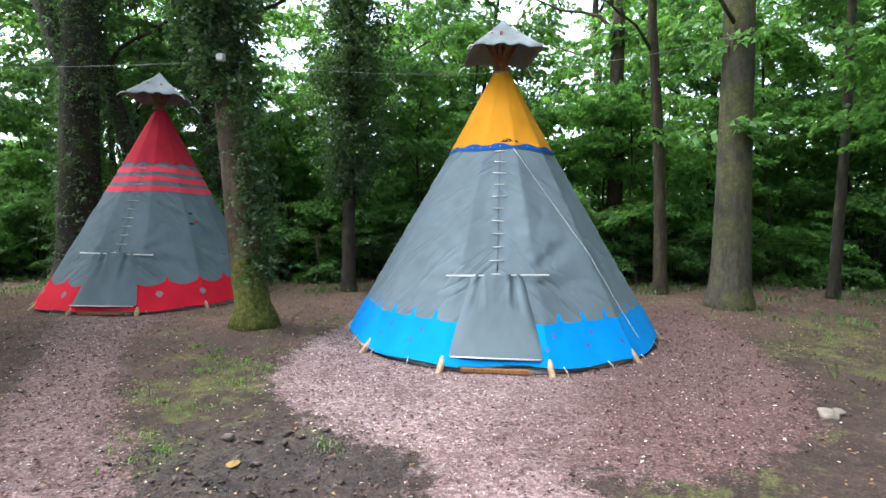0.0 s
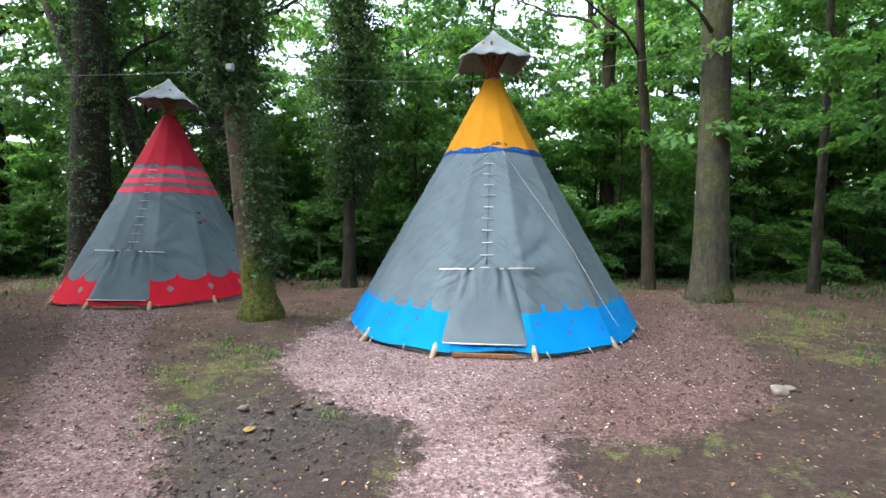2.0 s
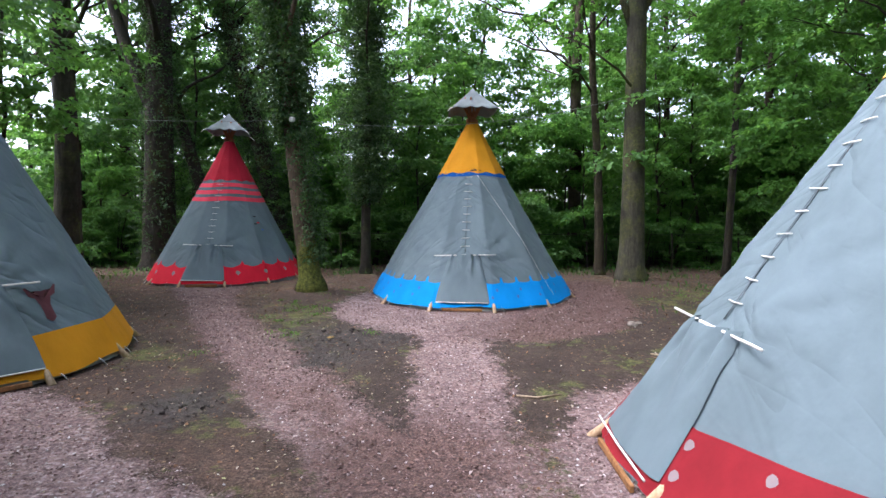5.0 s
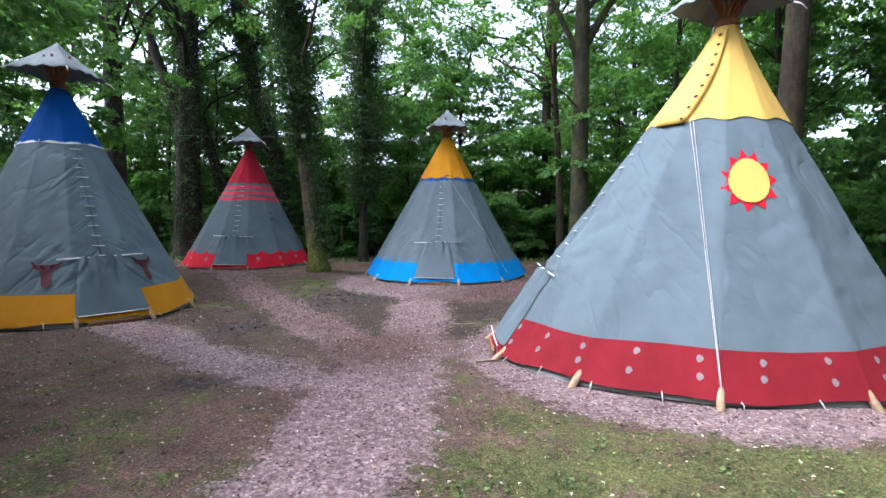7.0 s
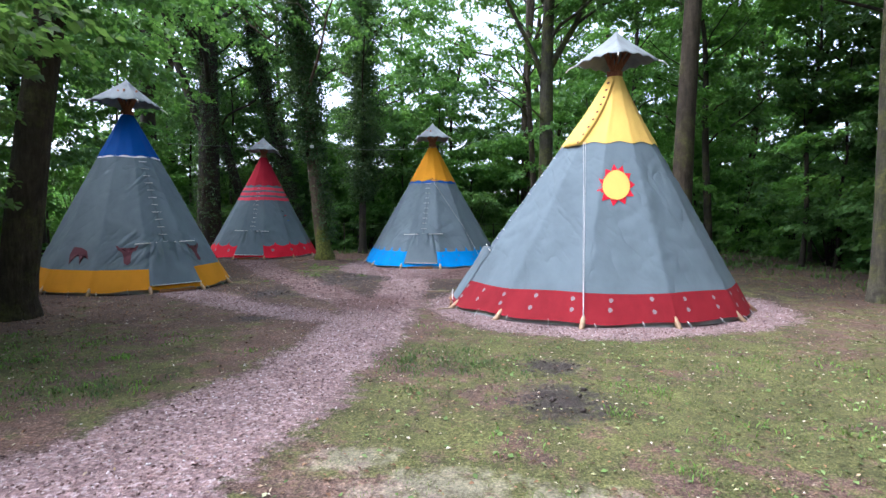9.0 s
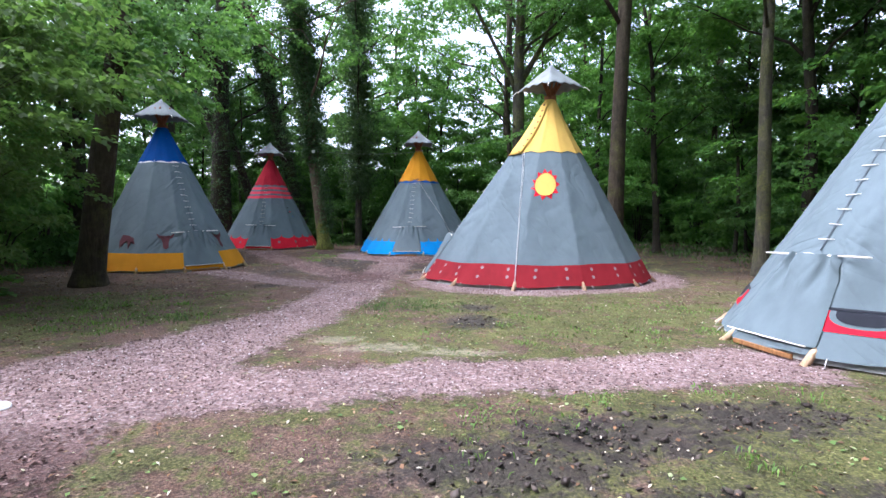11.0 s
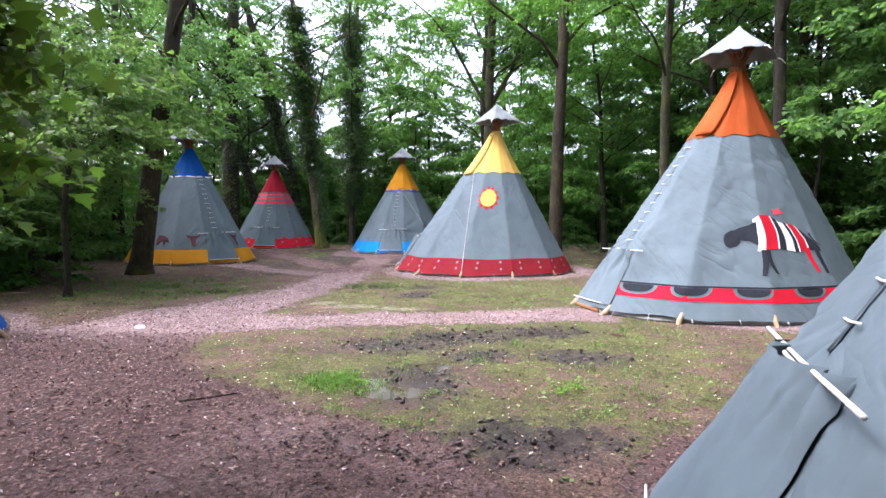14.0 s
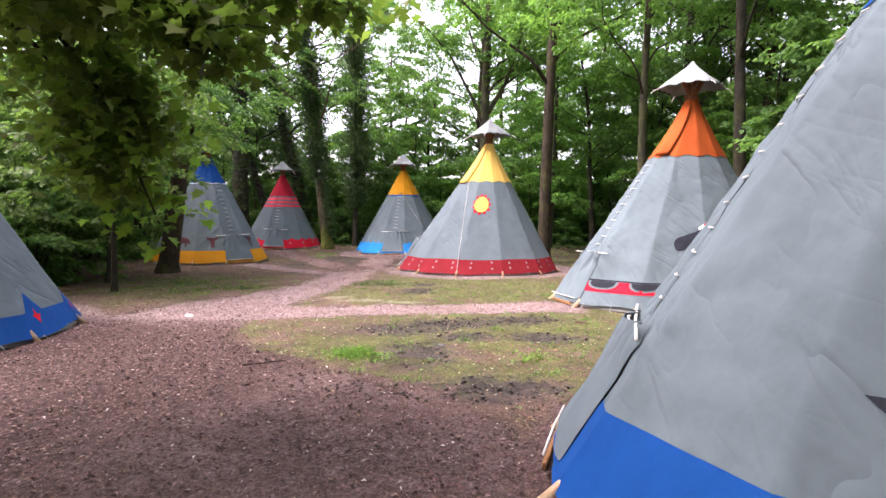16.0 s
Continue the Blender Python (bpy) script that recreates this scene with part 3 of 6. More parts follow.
def door(cone, parent, sill):
    """The hanging flap of the entrance, gathered over a white stick."""
    z_bar, nu, nv = 0.995, 60, 30
    verts, faces = [], []
    for j in range(nv + 1):
        v = j / nv
        z = sill + (z_bar + 0.02 - sill) * v
        half = 0.51 - 0.22 * v ** 1.2
        for i in range(nu + 1):
            u = -1 + 2 * i / nu
            a = u * half / cone.flat_radius(z)
            gather = v ** 0.7
            fold = 0.010 * gather * math.sin(u * 8.5 + 1.2 * v + cone.seed) * math.cos(u * 3.1 + cone.seed) + 0.02 * math.sin(u * 4.2 + 4 * v + cone.seed * 2) * v * (1 - v) * 3
            swag = 0.045 * (1 - abs(u) ** 3) * v ** 0.6
            dip = -0.11 * math.exp(-((abs(u) - (0.62 + 0.28 * (1 - v) * math.cos(cone.seed))) / 0.13) ** 2) * max(0.0, v - 0.45) ** 0.8
            edge = 1 - abs(u) ** 10
            verts.append(cone.at(a, z, 0.016 + (0.022 + fold + swag + dip + 0.045 * v ** 2) * edge))
    m = nu + 1
    for j in range(nv):
        for i in range(nu):
            faces.append((j * m + i, j * m + i + 1, (j + 1) * m + i + 1, (j + 1) * m + i))
    flap = mesh_object("door_flap", verts, faces, CANVAS_FLAP, parent, "grey canvas door flap with deep folds", True)
    for name, z, half, r, off in (("door_bar", z_bar, 0.60, 0.010, 0.055), ("sill_stick", sill + 0.01, 0.49, 0.008, 0.055)):
        mid = cone.at(0, z, off)
        tilt = 0.02 * math.sin(cone.seed * 3 + z)
        tube(name, [mid + Vector((0.0, -half, tilt)), mid + Vector((0.01, 0, 0)), mid + Vector((0.0, half, -tilt))], r, STICK_WHITE, parent, 8, "peeled white stick")
    tie = cone.at(0, z_bar, 0.095)
    tube("tie_cord", [tie + Vector((0, -0.07, 0.012)), tie + Vector((0.012, 0, 0.02)), tie + Vector((0, 0.08, 0.005))], 0.009, ROPE_WHITE, flap, 6)
    return flap


def tent(x, y, facing, radius, stretch, cap_top, knee, lean, seed, label, top_colour, top_low, cap_turn=0.5, phase=0.0):
    """A bare tent: cloth, coloured top, seam with pins, door, poles, crossing, hood. facing: where the door looks, in degrees."""
    turned = Matrix.Rotation(-radians(facing), 3, "Z") @ Vector((*lean, 0))
    cone = Cone(radius, stretch, cap_top, knee, (turned.x, turned.y), seed, phase)
    ob = tagged(empty("tipi_tent", pose(x, y, 0, 0, 0, facing)), label, "tent", "tents of the camp")
    full = 2 * math.pi
    hem = lambda a: 0.060 + 0.012 * math.sin(POLES * a) + 0.012 * math.sin(5 * a + seed)
    cone.hem = hem
    cover = cone.grid("cover", 0, full, hem, top_low + 0.03, 300, 60, CANVAS_GREY, ob, 0.0, "", False)
    seam = cover.data.attributes.new("seam", "FLOAT", "POINT")
    seam.data.foreach_set("value", [wrap(2 * math.pi * (k // 61) / 300) * cone.flat_radius(v.co.z) for k, v in enumerate(cover.data.vertices)])
    cone.grid("crown_cover", 0, full, lambda a: top_low + 0.02 * math.cos(POLES * (a - phase)), cone.neck, 180, 14, top_colour, ob, 0.012, "coloured canvas top of the tent", False)
    cone.grid("liner", 0, full, 0.0, 0.24, 72, 2, LINER, ob, -0.06, "off-white inner cloth under the hem", False)
    lx, ly = cone.lean
    for k in range(POLES):
        pole(cone, full * (k + 0.5) / POLES + phase, ob, 0.04 * math.sin(k * 2.4 + seed))
    ring = []
    for k in range(31):
        a = full * 3 * k / 30
        ring.append(Vector((lx * 0.97 + 0.125 * math.cos(a), ly * 0.97 + 0.125 * math.sin(a), cone.neck + 0.01 + 0.028 * k / 10)))
    tube("lashing", ring, 0.014, POLE_WOOD, ob, 6, "red-brown rope round the crossing poles")
    rain_cap(cone, ob, cap_turn)
    cone.grid("seam", -0.008 / 1.4, 0.008 / 1.4, 1.04, top_low + 0.01, 2, 16, SEAM_DARK, ob, 0.012, "overlapping front seam")
    z = 1.16
    while z < top_low - 0.04:
        mid = cone.at(0, z, 0.024)
        tilt = 0.005 * math.sin(z * 31 + seed)
        half = 0.076 + 0.012 * math.sin(z * 17)
        tube("lacing_pin", [mid + Vector((-0.014, -half, tilt)), mid, mid + Vector((-0.014, half, -tilt))], 0.0058, STICK_WHITE, ob, 6)
        z += 0.158
    door(cone, ob, 0.15)
    for k in range(POLES * 2):
        a = full * (k + 0.25) / (POLES * 2)
        if abs(math.sin(a / 2)) < 0.12:
            continue
        p, q = cone.at(a, hem(a) + 0.012, 0.006), cone.at(a + 0.012, -0.01, 0.022 + 0.012 * math.sin(k))
        tube("hem_loop", [p, p.lerp(q, 0.5) + Vector((0, 0, 0.008)), q], 0.005, ROPE_WHITE, ob, 5)
    step = cone.at(0, 0.03, -0.01)
    board = bmesh.new()
    bmesh.ops.create_cube(board, size=1.0, matrix=Matrix.Translation(step) @ Matrix.Diagonal((0.03, 0.74, 0.05, 1)))
    bmesh.ops.bevel(board, geom=board.edges[:], offset=0.005, segments=1, affect="EDGES")
    part("sill_board", board, BOARD_WOOD, ob, "brown board behind the door sill")
    return ob, cone


def band(cone, parent, high, material, name="hem_band", label="", gap=0.175, low=-0.004):
    """The coloured border round the foot, left open where the door hangs and joined by a thin strip under it."""
    full = 2 * math.pi
    ob = cone.grid(name, gap, full - gap, lambda a: cone.hem(a) + low, high, 1600, 3, material, parent, 0.006, label, False)
    cone.grid("sill_strip", -gap, gap, lambda a: cone.hem(a) + 0.01, 0.15, 16, 1, material, parent, 0.006, "", False)
    return ob


def wrap(a):
    return (a + math.pi) % (2 * math.pi) - math.pi


def rope_down(cone, parent, a0, z0, a1, z1, twin=False):
    """A white guy rope lying close to the cloth."""
    p, q = cone.at(a0, z0), cone.at(a1, z1)
    for shift in ((-0.016, 0.016) if twin else (0.0,)):
        path = []
        for k in range(25):
            m = p.lerp(q, k / 24)
            h = m.z / cone.apex
            a = math.atan2(m.y - cone.lean[1] * h, (m.x - cone.lean[0] * h) / cone.long(m.z))
            path.append(cone.at(a + shift * (1 - 0.8 * k / 24) / cone.arc(a, m.z), m.z, 0.02))
        tube("guy_rope", path, 0.0036 if twin else 0.0036, ROPE_WHITE, parent, 6, "white cotton rope")


def smoke_flap(cone, parent, material, a0, a1, a2, z0, z1, dots, lift=0.022):
    """The folded smoke flap on the coloured top, with a row of dark buttons."""
    verts, faces, nu, nv = [], [], 8, 14
    cols = [(0.0, 0)] + [(i / nu, 1) for i in range(nu + 1)] + [(1.0, 0)]
    rows = [(0.0, 0)] + [(j / nv, 1) for j in range(nv + 1)] + [(1.0, 0)]
    for s, up in rows:
        for u, out in cols:
            verts.append(cone.at(a0 + (a1 + (a2 - a1) * s - a0) * u, z0 + (z1 - z0) * s, 0.012 + lift * up * out * (0.45 + 0.55 * u)))
    m = len(cols)
    for j in range(len(rows) - 1):
        for i in range(m - 1):
            k = j * m + i
            faces.append((k, k + 1, k + m + 1, k + m))
    flap = mesh_object("smoke_flap", verts, faces, material, parent, "overlapping canvas smoke flap", True)
    for k in range(dots):
        s = (k + 0.4) / dots
        edge = a1 + (a2 - a1) * s
        z = z0 + (z1 - z0) * s
        cone.shape("button", edge - 0.055 / cone.arc(edge, z), z, disc(0.02, 8), PAINT_MAROON, flap, 0.016 + lift, "dark button", 1)
    return flap


def crown_bands(cone, parent):
    for lo, hi in ((2.13, 2.24), (2.32, 2.43), (2.51, 2.62)):
        cone.grid("crown_stripe", 0, 2 * math.pi, lambda a, lo=lo: lo + 0.012 * math.sin(4 * a), lambda a, hi=hi: hi + 0.012 * math.sin(4 * a + 0.4), 120, 1, PAINT_PINK, parent, 0.006, "pinkish red painted stripe", False)


def build_tents():
    # yellow top, bright blue border with tabs
    ob, c = tent(0.90, 8.22, -97, 2.32, 1.19, 4.66, (2.66, 0.77), (-0.03, -0.12), 1.0, "grey canvas tipi with ochre top and bright blue tabbed border", CANVAS_OCHRE, 2.68, 0.2)
    spacing = radians(9.6)

    def tabs(a):
        s = abs(((abs(wrap(a)) - 0.20) / spacing + 0.5) % 1 - 0.5) * spacing
        swag = 0.49 + 0.05 * (1 - math.cos(2 * math.pi * ((abs(wrap(a)) - 0.2) / spacing))) * -0.16
        return swag + 0.09 * min(1.0, max(0.0, 1 - (s - radians(0.62)) / radians(0.3)))
    band(c, ob, tabs, CANVAS_BLUE, label="bright blue border with upright tabs")
    c.grid("crown_trim", 0, 2 * math.pi, lambda a: 2.61 + 0.014 * math.sin(5 * a), lambda a: 2.70 + 0.012 * math.sin(5 * a), 120, 1, CANVAS_ROYAL, ob, 0.010, "dark blue trim under the ochre top", False)
    for k in range(36):
        c.shape("trim_dot", 2 * math.pi * k / 36, 2.655 + 0.014 * math.sin(5 * 2 * math.pi * k / 36), disc(0.010, 8), PAINT_DOT, ob, 0.015, "", 1)
    for k in range(24):
        for z, dx in ((0.24, 0.0), (0.36, 0.05)):
            a = 0.26 + k * (2 * math.pi - 0.5) / 24 + dx
            c.shape("border_dot", a, z, disc(0.028, 9), PAINT_DULL_BLUE, ob, 0.009, "dull blue painted dot", 1)
    # darkness of the smoke gap, painted as a flat black patch on the cloth
    c.shape("smoke_slot", 0.12, 2.74, [(-0.16, -0.02), (0.0, -0.03), (0.17, -0.035), (0.15, 0.0), (0.0, 0.03), (-0.12, 0.035)], PAINT_BLACK, ob, 0.012, "black patch painted for the dark smoke slit")
    rope_down(c, ob, 0.22, 2.62, 0.92, 0.2)

    # red
    ob, c = tent(-5.97, 11.10, -83, 2.08, 1.2, 4.62, (2.74, 0.65), (0.12, -0.1), 2.3, "grey canvas tipi with red top, red stripes and red border", CANVAS_CRIMSON, 2.70, 0.1)
    wide = radians(17)

    def few_tabs(a):
        s = abs(((abs(wrap(a)) - 0.19) / wide + 0.5) % 1 - 0.5) * wide
        return 0.47 + 0.03 * math.cos(2 * math.pi * ((abs(wrap(a)) - 0.19) / wide)) + 0.09 * max(0, 1 - s / radians(1.6))
    band(c, ob, few_tabs, CANVAS_RED, label="bright red border with pointed tabs")
    crown_bands(c, ob)
    for k in range(16):
        a = 0.42 + k * (2 * math.pi - 0.84) / 15
        c.shape("border_dot", a, 0.31, disc(0.055, 8, 1.0, 0.2), PAINT_DOT, ob, 0.009, "pale grey painted patch", 1)
    for k, (a, z) in enumerate(((0.86, 1.72), (0.92, 1.55), (0.98, 1.36), (0.84, 1.52))):
        c.shape("painted_mark", a, z, [(-0.07, 0.01), (0.0, -0.02), (0.065, -0.015), (0.07, 0.012), (0.0, 0.02)], (PAINT_BLACK, CANVAS_RED, PAINT_DULL_BLUE, PAINT_BLACK)[k], ob, 0.008, "small painted streak", 2)

    # royal blue top, ochre border
    ob, c = tent(-5.99, 2.44, -40, 2.02, 1.2, 4.63, (2.83, 0.62), (0.08, -0.17), 3.1, "grey canvas tipi with royal blue top and ochre border", CANVAS_ROYAL, 2.86, 0.7)
    band(c, ob, 0.47, CANVAS_OCHRE, label="plain ochre border")
    c.grid("crown_trim", 0, 2 * math.pi, lambda a: 2.83 + 0.01 * math.sin(6 * a), lambda a: 2.87 + 0.01 * math.sin(6 * a), 120, 1, PAINT_WHITE, ob, 0.010, "white edging under the blue top", False)
    mask = [(0.0, -0.24), (0.06, -0.20), (0.07, -0.06), (0.10, 0.02), (0.17, 0.05), (0.22, 0.14), (0.20, 0.15), (0.14, 0.10), (0.05, 0.10), (0.0, 0.09),
            (-0.05, 0.10), (-0.14, 0.10), (-0.20, 0.15), (-0.22, 0.14), (-0.17, 0.05), (-0.10, 0.02), (-0.07, -0.06), (-0.06, -0.20)]
    for a in (-0.46, 0.42):
        c.shape("painted_mark", a, 0.80, mask, PAINT_MAROON, ob, 0.008, "maroon painted forked shape")
    c.shape("painted_mark", -1.02, 0.78, [(-0.22, -0.02), (-0.16, -0.20), (-0.11, -0.05), (0.06, -0.05), (0.10, -0.21), (0.16, -0.03), (0.27, -0.10), (0.20, 0.06), (0.05, 0.12), (-0.18, 0.14)], PAINT_MAROON, ob, 0.008, "maroon painted block")

    # yellow top with the sun
    ob, c = tent(3.96, -0.50, -181, 2.10, 1.23, 4.80, (2.77, 0.67), (0.38, 0.20), 4.4, "grey canvas tipi with yellow top, painted sun and dotted red border", CANVAS_YELLOW, 2.77, 0.55)
    band(c, ob, lambda a: 0.448 + 0.01 * math.sin(7 * a), CANVAS_DARK_RED, label="brick red border with rows of dots")
    for k in range(25):
        a = 0.27 + k * (2 * math.pi - 0.54) / 24
        for z in (0.22, 0.365):
            c.shape("border_dot", a + 0.010 * math.sin(k * 3.0 + z * 9), z + 0.012 * math.sin(k * 2.1 + z * 20), disc(0.031, 9, 1.0, 0.12), PAINT_DOT, ob, 0.009, "pale grey painted dot", 1)
    sun_a, sun_z = radians(86), 2.05
    rays = []
    for k in range(22):
        r = 0.345 if k % 2 == 0 else 0.25
        rays.append((r * 0.88 * math.cos(2 * math.pi * k / 22), r * math.sin(2 * math.pi * k / 22)))
    c.shape("sunburst", sun_a, sun_z, rays, CANVAS_RED, ob, 0.007, "red painted rays round the disc")
    c.shape("sun_disc", sun_a, sun_z, disc(0.215, 20, 1.12), CANVAS_YELLOW, ob, 0.019, "yellow painted disc")
    smoke_flap(c, ob, CANVAS_YELLOW, 0.30, 0.80, 1.2, 2.74, 3.94, 9, 0.04)
    rope_down(c, ob, 0.86, 2.79, radians(75), 0.14, True)

    # orange top, painted stripes and patches
    ob, c = tent(7.84, -6.34, -166, 1.96, 1.37, 4.87, (2.92, 0.585), (0.16, -0.03), 5.2, "grey canvas tipi with orange top and red and black scalloped border", CANVAS_ORANGE, 2.90, 0.6)
    c.grid("hem_band", 0.20, 2 * math.pi - 0.55, 0.30, 0.49, 240, 3, CANVAS_RED, ob, 0.006, "red painted border", False)
    c.grid("border_line", 0.20, 2 * math.pi - 0.55, 0.495, 0.52, 240, 1, PAINT_BLACK, ob, 0.007, "thin black line over the border", False)
    half_round = [(0.235 * math.copysign(abs(math.cos(t)) ** 0.8, math.cos(t)), -0.115 * math.sin(t) ** 0.8) for t in [math.pi * j / 12 for j in range(13)]]
    for k in range(14):
        a = 0.415 + 0.393 * k
        c.shape("scallop", a, 0.49, [(u * 1.22, v * 1.24) for u, v in half_round], CANVAS_FLAP, ob, 0.009, "grey outline of the half round")
        c.shape("scallop", a, 0.492, half_round, PAINT_BLACK, ob, 0.014, "black painted half round")
    mark = radians(77)
    r0 = c.arc(mark, 1.2)
    mid = mark + 0.10 / r0
    c.shape("painted_mark", mark - 0.545 / r0, 1.21, disc(0.125, 14, 1.05, 0.06), PAINT_BLACK, ob, 0.008, "black painted round patch")
    c.shape("painted_mark", mark - 0.33 / r0, 1.28, [(0.17, -0.16), (0.17, 0.20), (0.04, 0.14), (-0.10, 0.10), (-0.18, 0.06), (-0.16, -0.08), (-0.04, -0.09), (0.06, -0.10)], PAINT_BLACK, ob, 0.0085, "black painted patch")

    def along(u, *knots):
        """A height read off between knots of (u, height)."""
        return float(np.interp(u, [k[0] for k in knots], [k[1] for k in knots]))

    def slanted(u0, u1, material):
        """A curved painted stripe, its ends on the rounded outline."""
        verts, faces = [], []
        for i in range(4):
            for k in range(8):
                u, s = u0 + (u1 - u0) * i / 3, k / 7
                top = along(u, (-0.30, 1.50), (-0.2, 1.565), (-0.08, 1.595), (0.06, 1.56), (0.225, 1.465), (0.53, 1.425), (0.64, 1.36), (0.74, 1.24))
                low = along(u, (-0.30, 1.03), (-0.08, 1.07), (0.06, 1.07), (0.34, 1.015), (0.53, 1.05), (0.74, 1.02))
                bend = 0.05 * math.sin(math.pi * s) - (0.04 + 0.13 * min(1.0, max(0.0, u + 0.1))) * (s - 0.5)
                verts.append(c.at(mid + (u + bend) / r0, low + (top - low) * s, 0.009))
        for i in range(3):
            for k in range(7):
                faces.append((i * 8 + k, i * 8 + 8 + k, i * 8 + 9 + k, i * 8 + k + 1))
        mesh_object("painted_stripe", verts, faces, material, ob, "painted stripe", True)
    for u0, u1, m in ((-0.295, -0.18, PAINT_WHITE), (-0.18, 0.025, CANVAS_RED), (0.025, 0.055, PAINT_WHITE), (0.055, 0.165, PAINT_BLACK), (0.165, 0.30, PAINT_WHITE), (0.30, 0.365, PAINT_BLACK),
                      (0.365, 0.388, PAINT_WHITE), (0.388, 0.52, CANVAS_RED), (0.52, 0.545, PAINT_WHITE), (0.545, 0.73, PAINT_BLACK)):
        slanted(u0, u1, m)
    c.shape("painted_mark", mid + 0.19 / r0, 1.63, [(0.13, -0.02), (0.05, 0.025), (0.06, 0.06), (-0.02, 0.03), (-0.10, 0.05), (-0.06, 0.0), (-0.08, -0.04), (0.02, -0.035)], PAINT_PINK, ob, 0.008, "red painted flourish", 2)
    for u, hi, lo, w, lean, m in ((-0.17, 1.06, 0.68, 0.055, -0.05, PAINT_BLACK), (-0.13, 1.05, 0.71, 0.04, 0.10, PAINT_BLACK), (0.565, 1.08, 0.72, 0.05, 0.07, CANVAS_RED), (0.73, 1.14, 0.70, 0.042, 0.03, PAINT_BLACK), (0.72, 1.30, 1.10, 0.02, 0.13, PAINT_BLACK)):
        verts = [c.at(mid + (u + lean * (k / 5) ** 2 + e * w * (1 - 0.5 * k / 5)) / r0, hi + (lo - hi) * k / 5, 0.0095) for k in range(6) for e in (-1, 0, 1)]
        mesh_object("painted_stripe", verts, [(3 * k + e, 3 * k + e + 1, 3 * k + e + 4, 3 * k + e + 3) for k in range(5) for e in (0, 1)], m, ob, "painted stripe", True)
    smoke_flap(c, ob, CANVAS_ORANGE, 0.05, 0.55, 0.9, 2.94, 3.95, 0, 0.045)

    # plain top, royal blue border, close to the way
    ob, c = tent(6.22, -14.45, 160, 2.22, 1.18, 4.78, (2.85, 0.74), (0.0, 0.0), 6.1, "grey canvas tipi with royal blue border beside the path", CANVAS_ROYAL, 2.95, 0.5, radians(4))
    band(c, ob, lambda a: 0.55 + 0.07 * min(1.0, max(0.0, abs(wrap(a)) - 0.3) / 0.8), CANVAS_ROYAL, label="royal blue border", gap=0.21)
    c.shape("painted_mark", radians(59.5), 0.95, [(-0.20, 0.06), (-0.11, 0.0), (0.02, -0.07), (0.13, -0.055), (0.22, 0.05), (0.16, 0.03), (0.05, 0.035), (-0.06, 0.065)], PAINT_BLACK, ob, 0.008, "black painted crescent")

    # across the way, blue border with a pointed tab
    ob, c = tent(-4.85, -10.15, -50, 2.32, 1.1, 4.75, (2.8, 0.74), (0.0, 0.0), 7.3, "grey canvas tipi with blue border and red patches", CANVAS_RED, 2.9, 0.5)
    peak = radians(26)

    def peaks(a):
        s = abs(((abs(wrap(a)) - 0.9) / peak + 0.5) % 1 - 0.5) * peak
        return 0.36 + 0.26 * max(0, 1 - s / radians(5))
    band(c, ob, peaks, CANVAS_ROYAL, label="royal blue border with pointed tabs")
    for k in range(12):
        c.shape("border_dot", 0.9 + (k - 2) * peak, 0.30, [(0.09, 0.0), (0.02, 0.03), (0.0, 0.11), (-0.03, 0.03), (-0.09, 0.01), (-0.04, -0.04), (0.0, -0.1), (0.04, -0.03)], CANVAS_RED, ob, 0.010, "red painted star", 2)


build_tents()

# ---- trees ----


def leaf_arrays(centres, size, rng, droop=0.35, spray=7, way=None):
    """Sprays of bent four-cornered leaves round the given twig tips: points and faces."""
    n = len(centres)
    if way is None:
        way = rng.normal(size=(n, 3))
        way[:, 2] = way[:, 2] * 0.45 - droop * 0.5
    way = way / np.linalg.norm(way, axis=1, keepdims=True)
    c = np.repeat(centres, spray, 0)
    w = np.repeat(way, spray, 0)
    k = np.tile(np.arange(spray), n)
    m = len(c)
    c = c + w * ((k / spray) * size * 3.2)[:, None] + rng.normal(size=(m, 3)) * size * np.array([0.38, 0.38, 0.2])
    length = size * rng.uniform(0.65, 1.2, m)
    along = w + rng.normal(size=(m, 3)) * np.array([0.75, 0.75, 0.4])
    along[:, 2] -= 0.18
    along /= np.linalg.norm(along, axis=1, keepdims=True)
    up = rng.normal(size=(m, 3)) * 0.5 + np.array([0, 0, 1.0])
    side = np.cross(along, up)
    side /= np.linalg.norm(side, axis=1, keepdims=True) + 1e-9
    normal = np.cross(side, along)
    half = (length * 0.34)[:, None]
    a = c
    b = c + along * (length * 0.45)[:, None] + side * half + normal * half * 0.45
    d = c + along * (length * 0.45)[:, None] - side * half + normal * half * 0.45
    e = c + along * length[:, None] - normal * half * 0.25
    verts = np.stack([a, b, e, d], 1).reshape(-1, 3)
    quads = np.arange(4 * m).reshape(-1, 4)
    return verts, quads


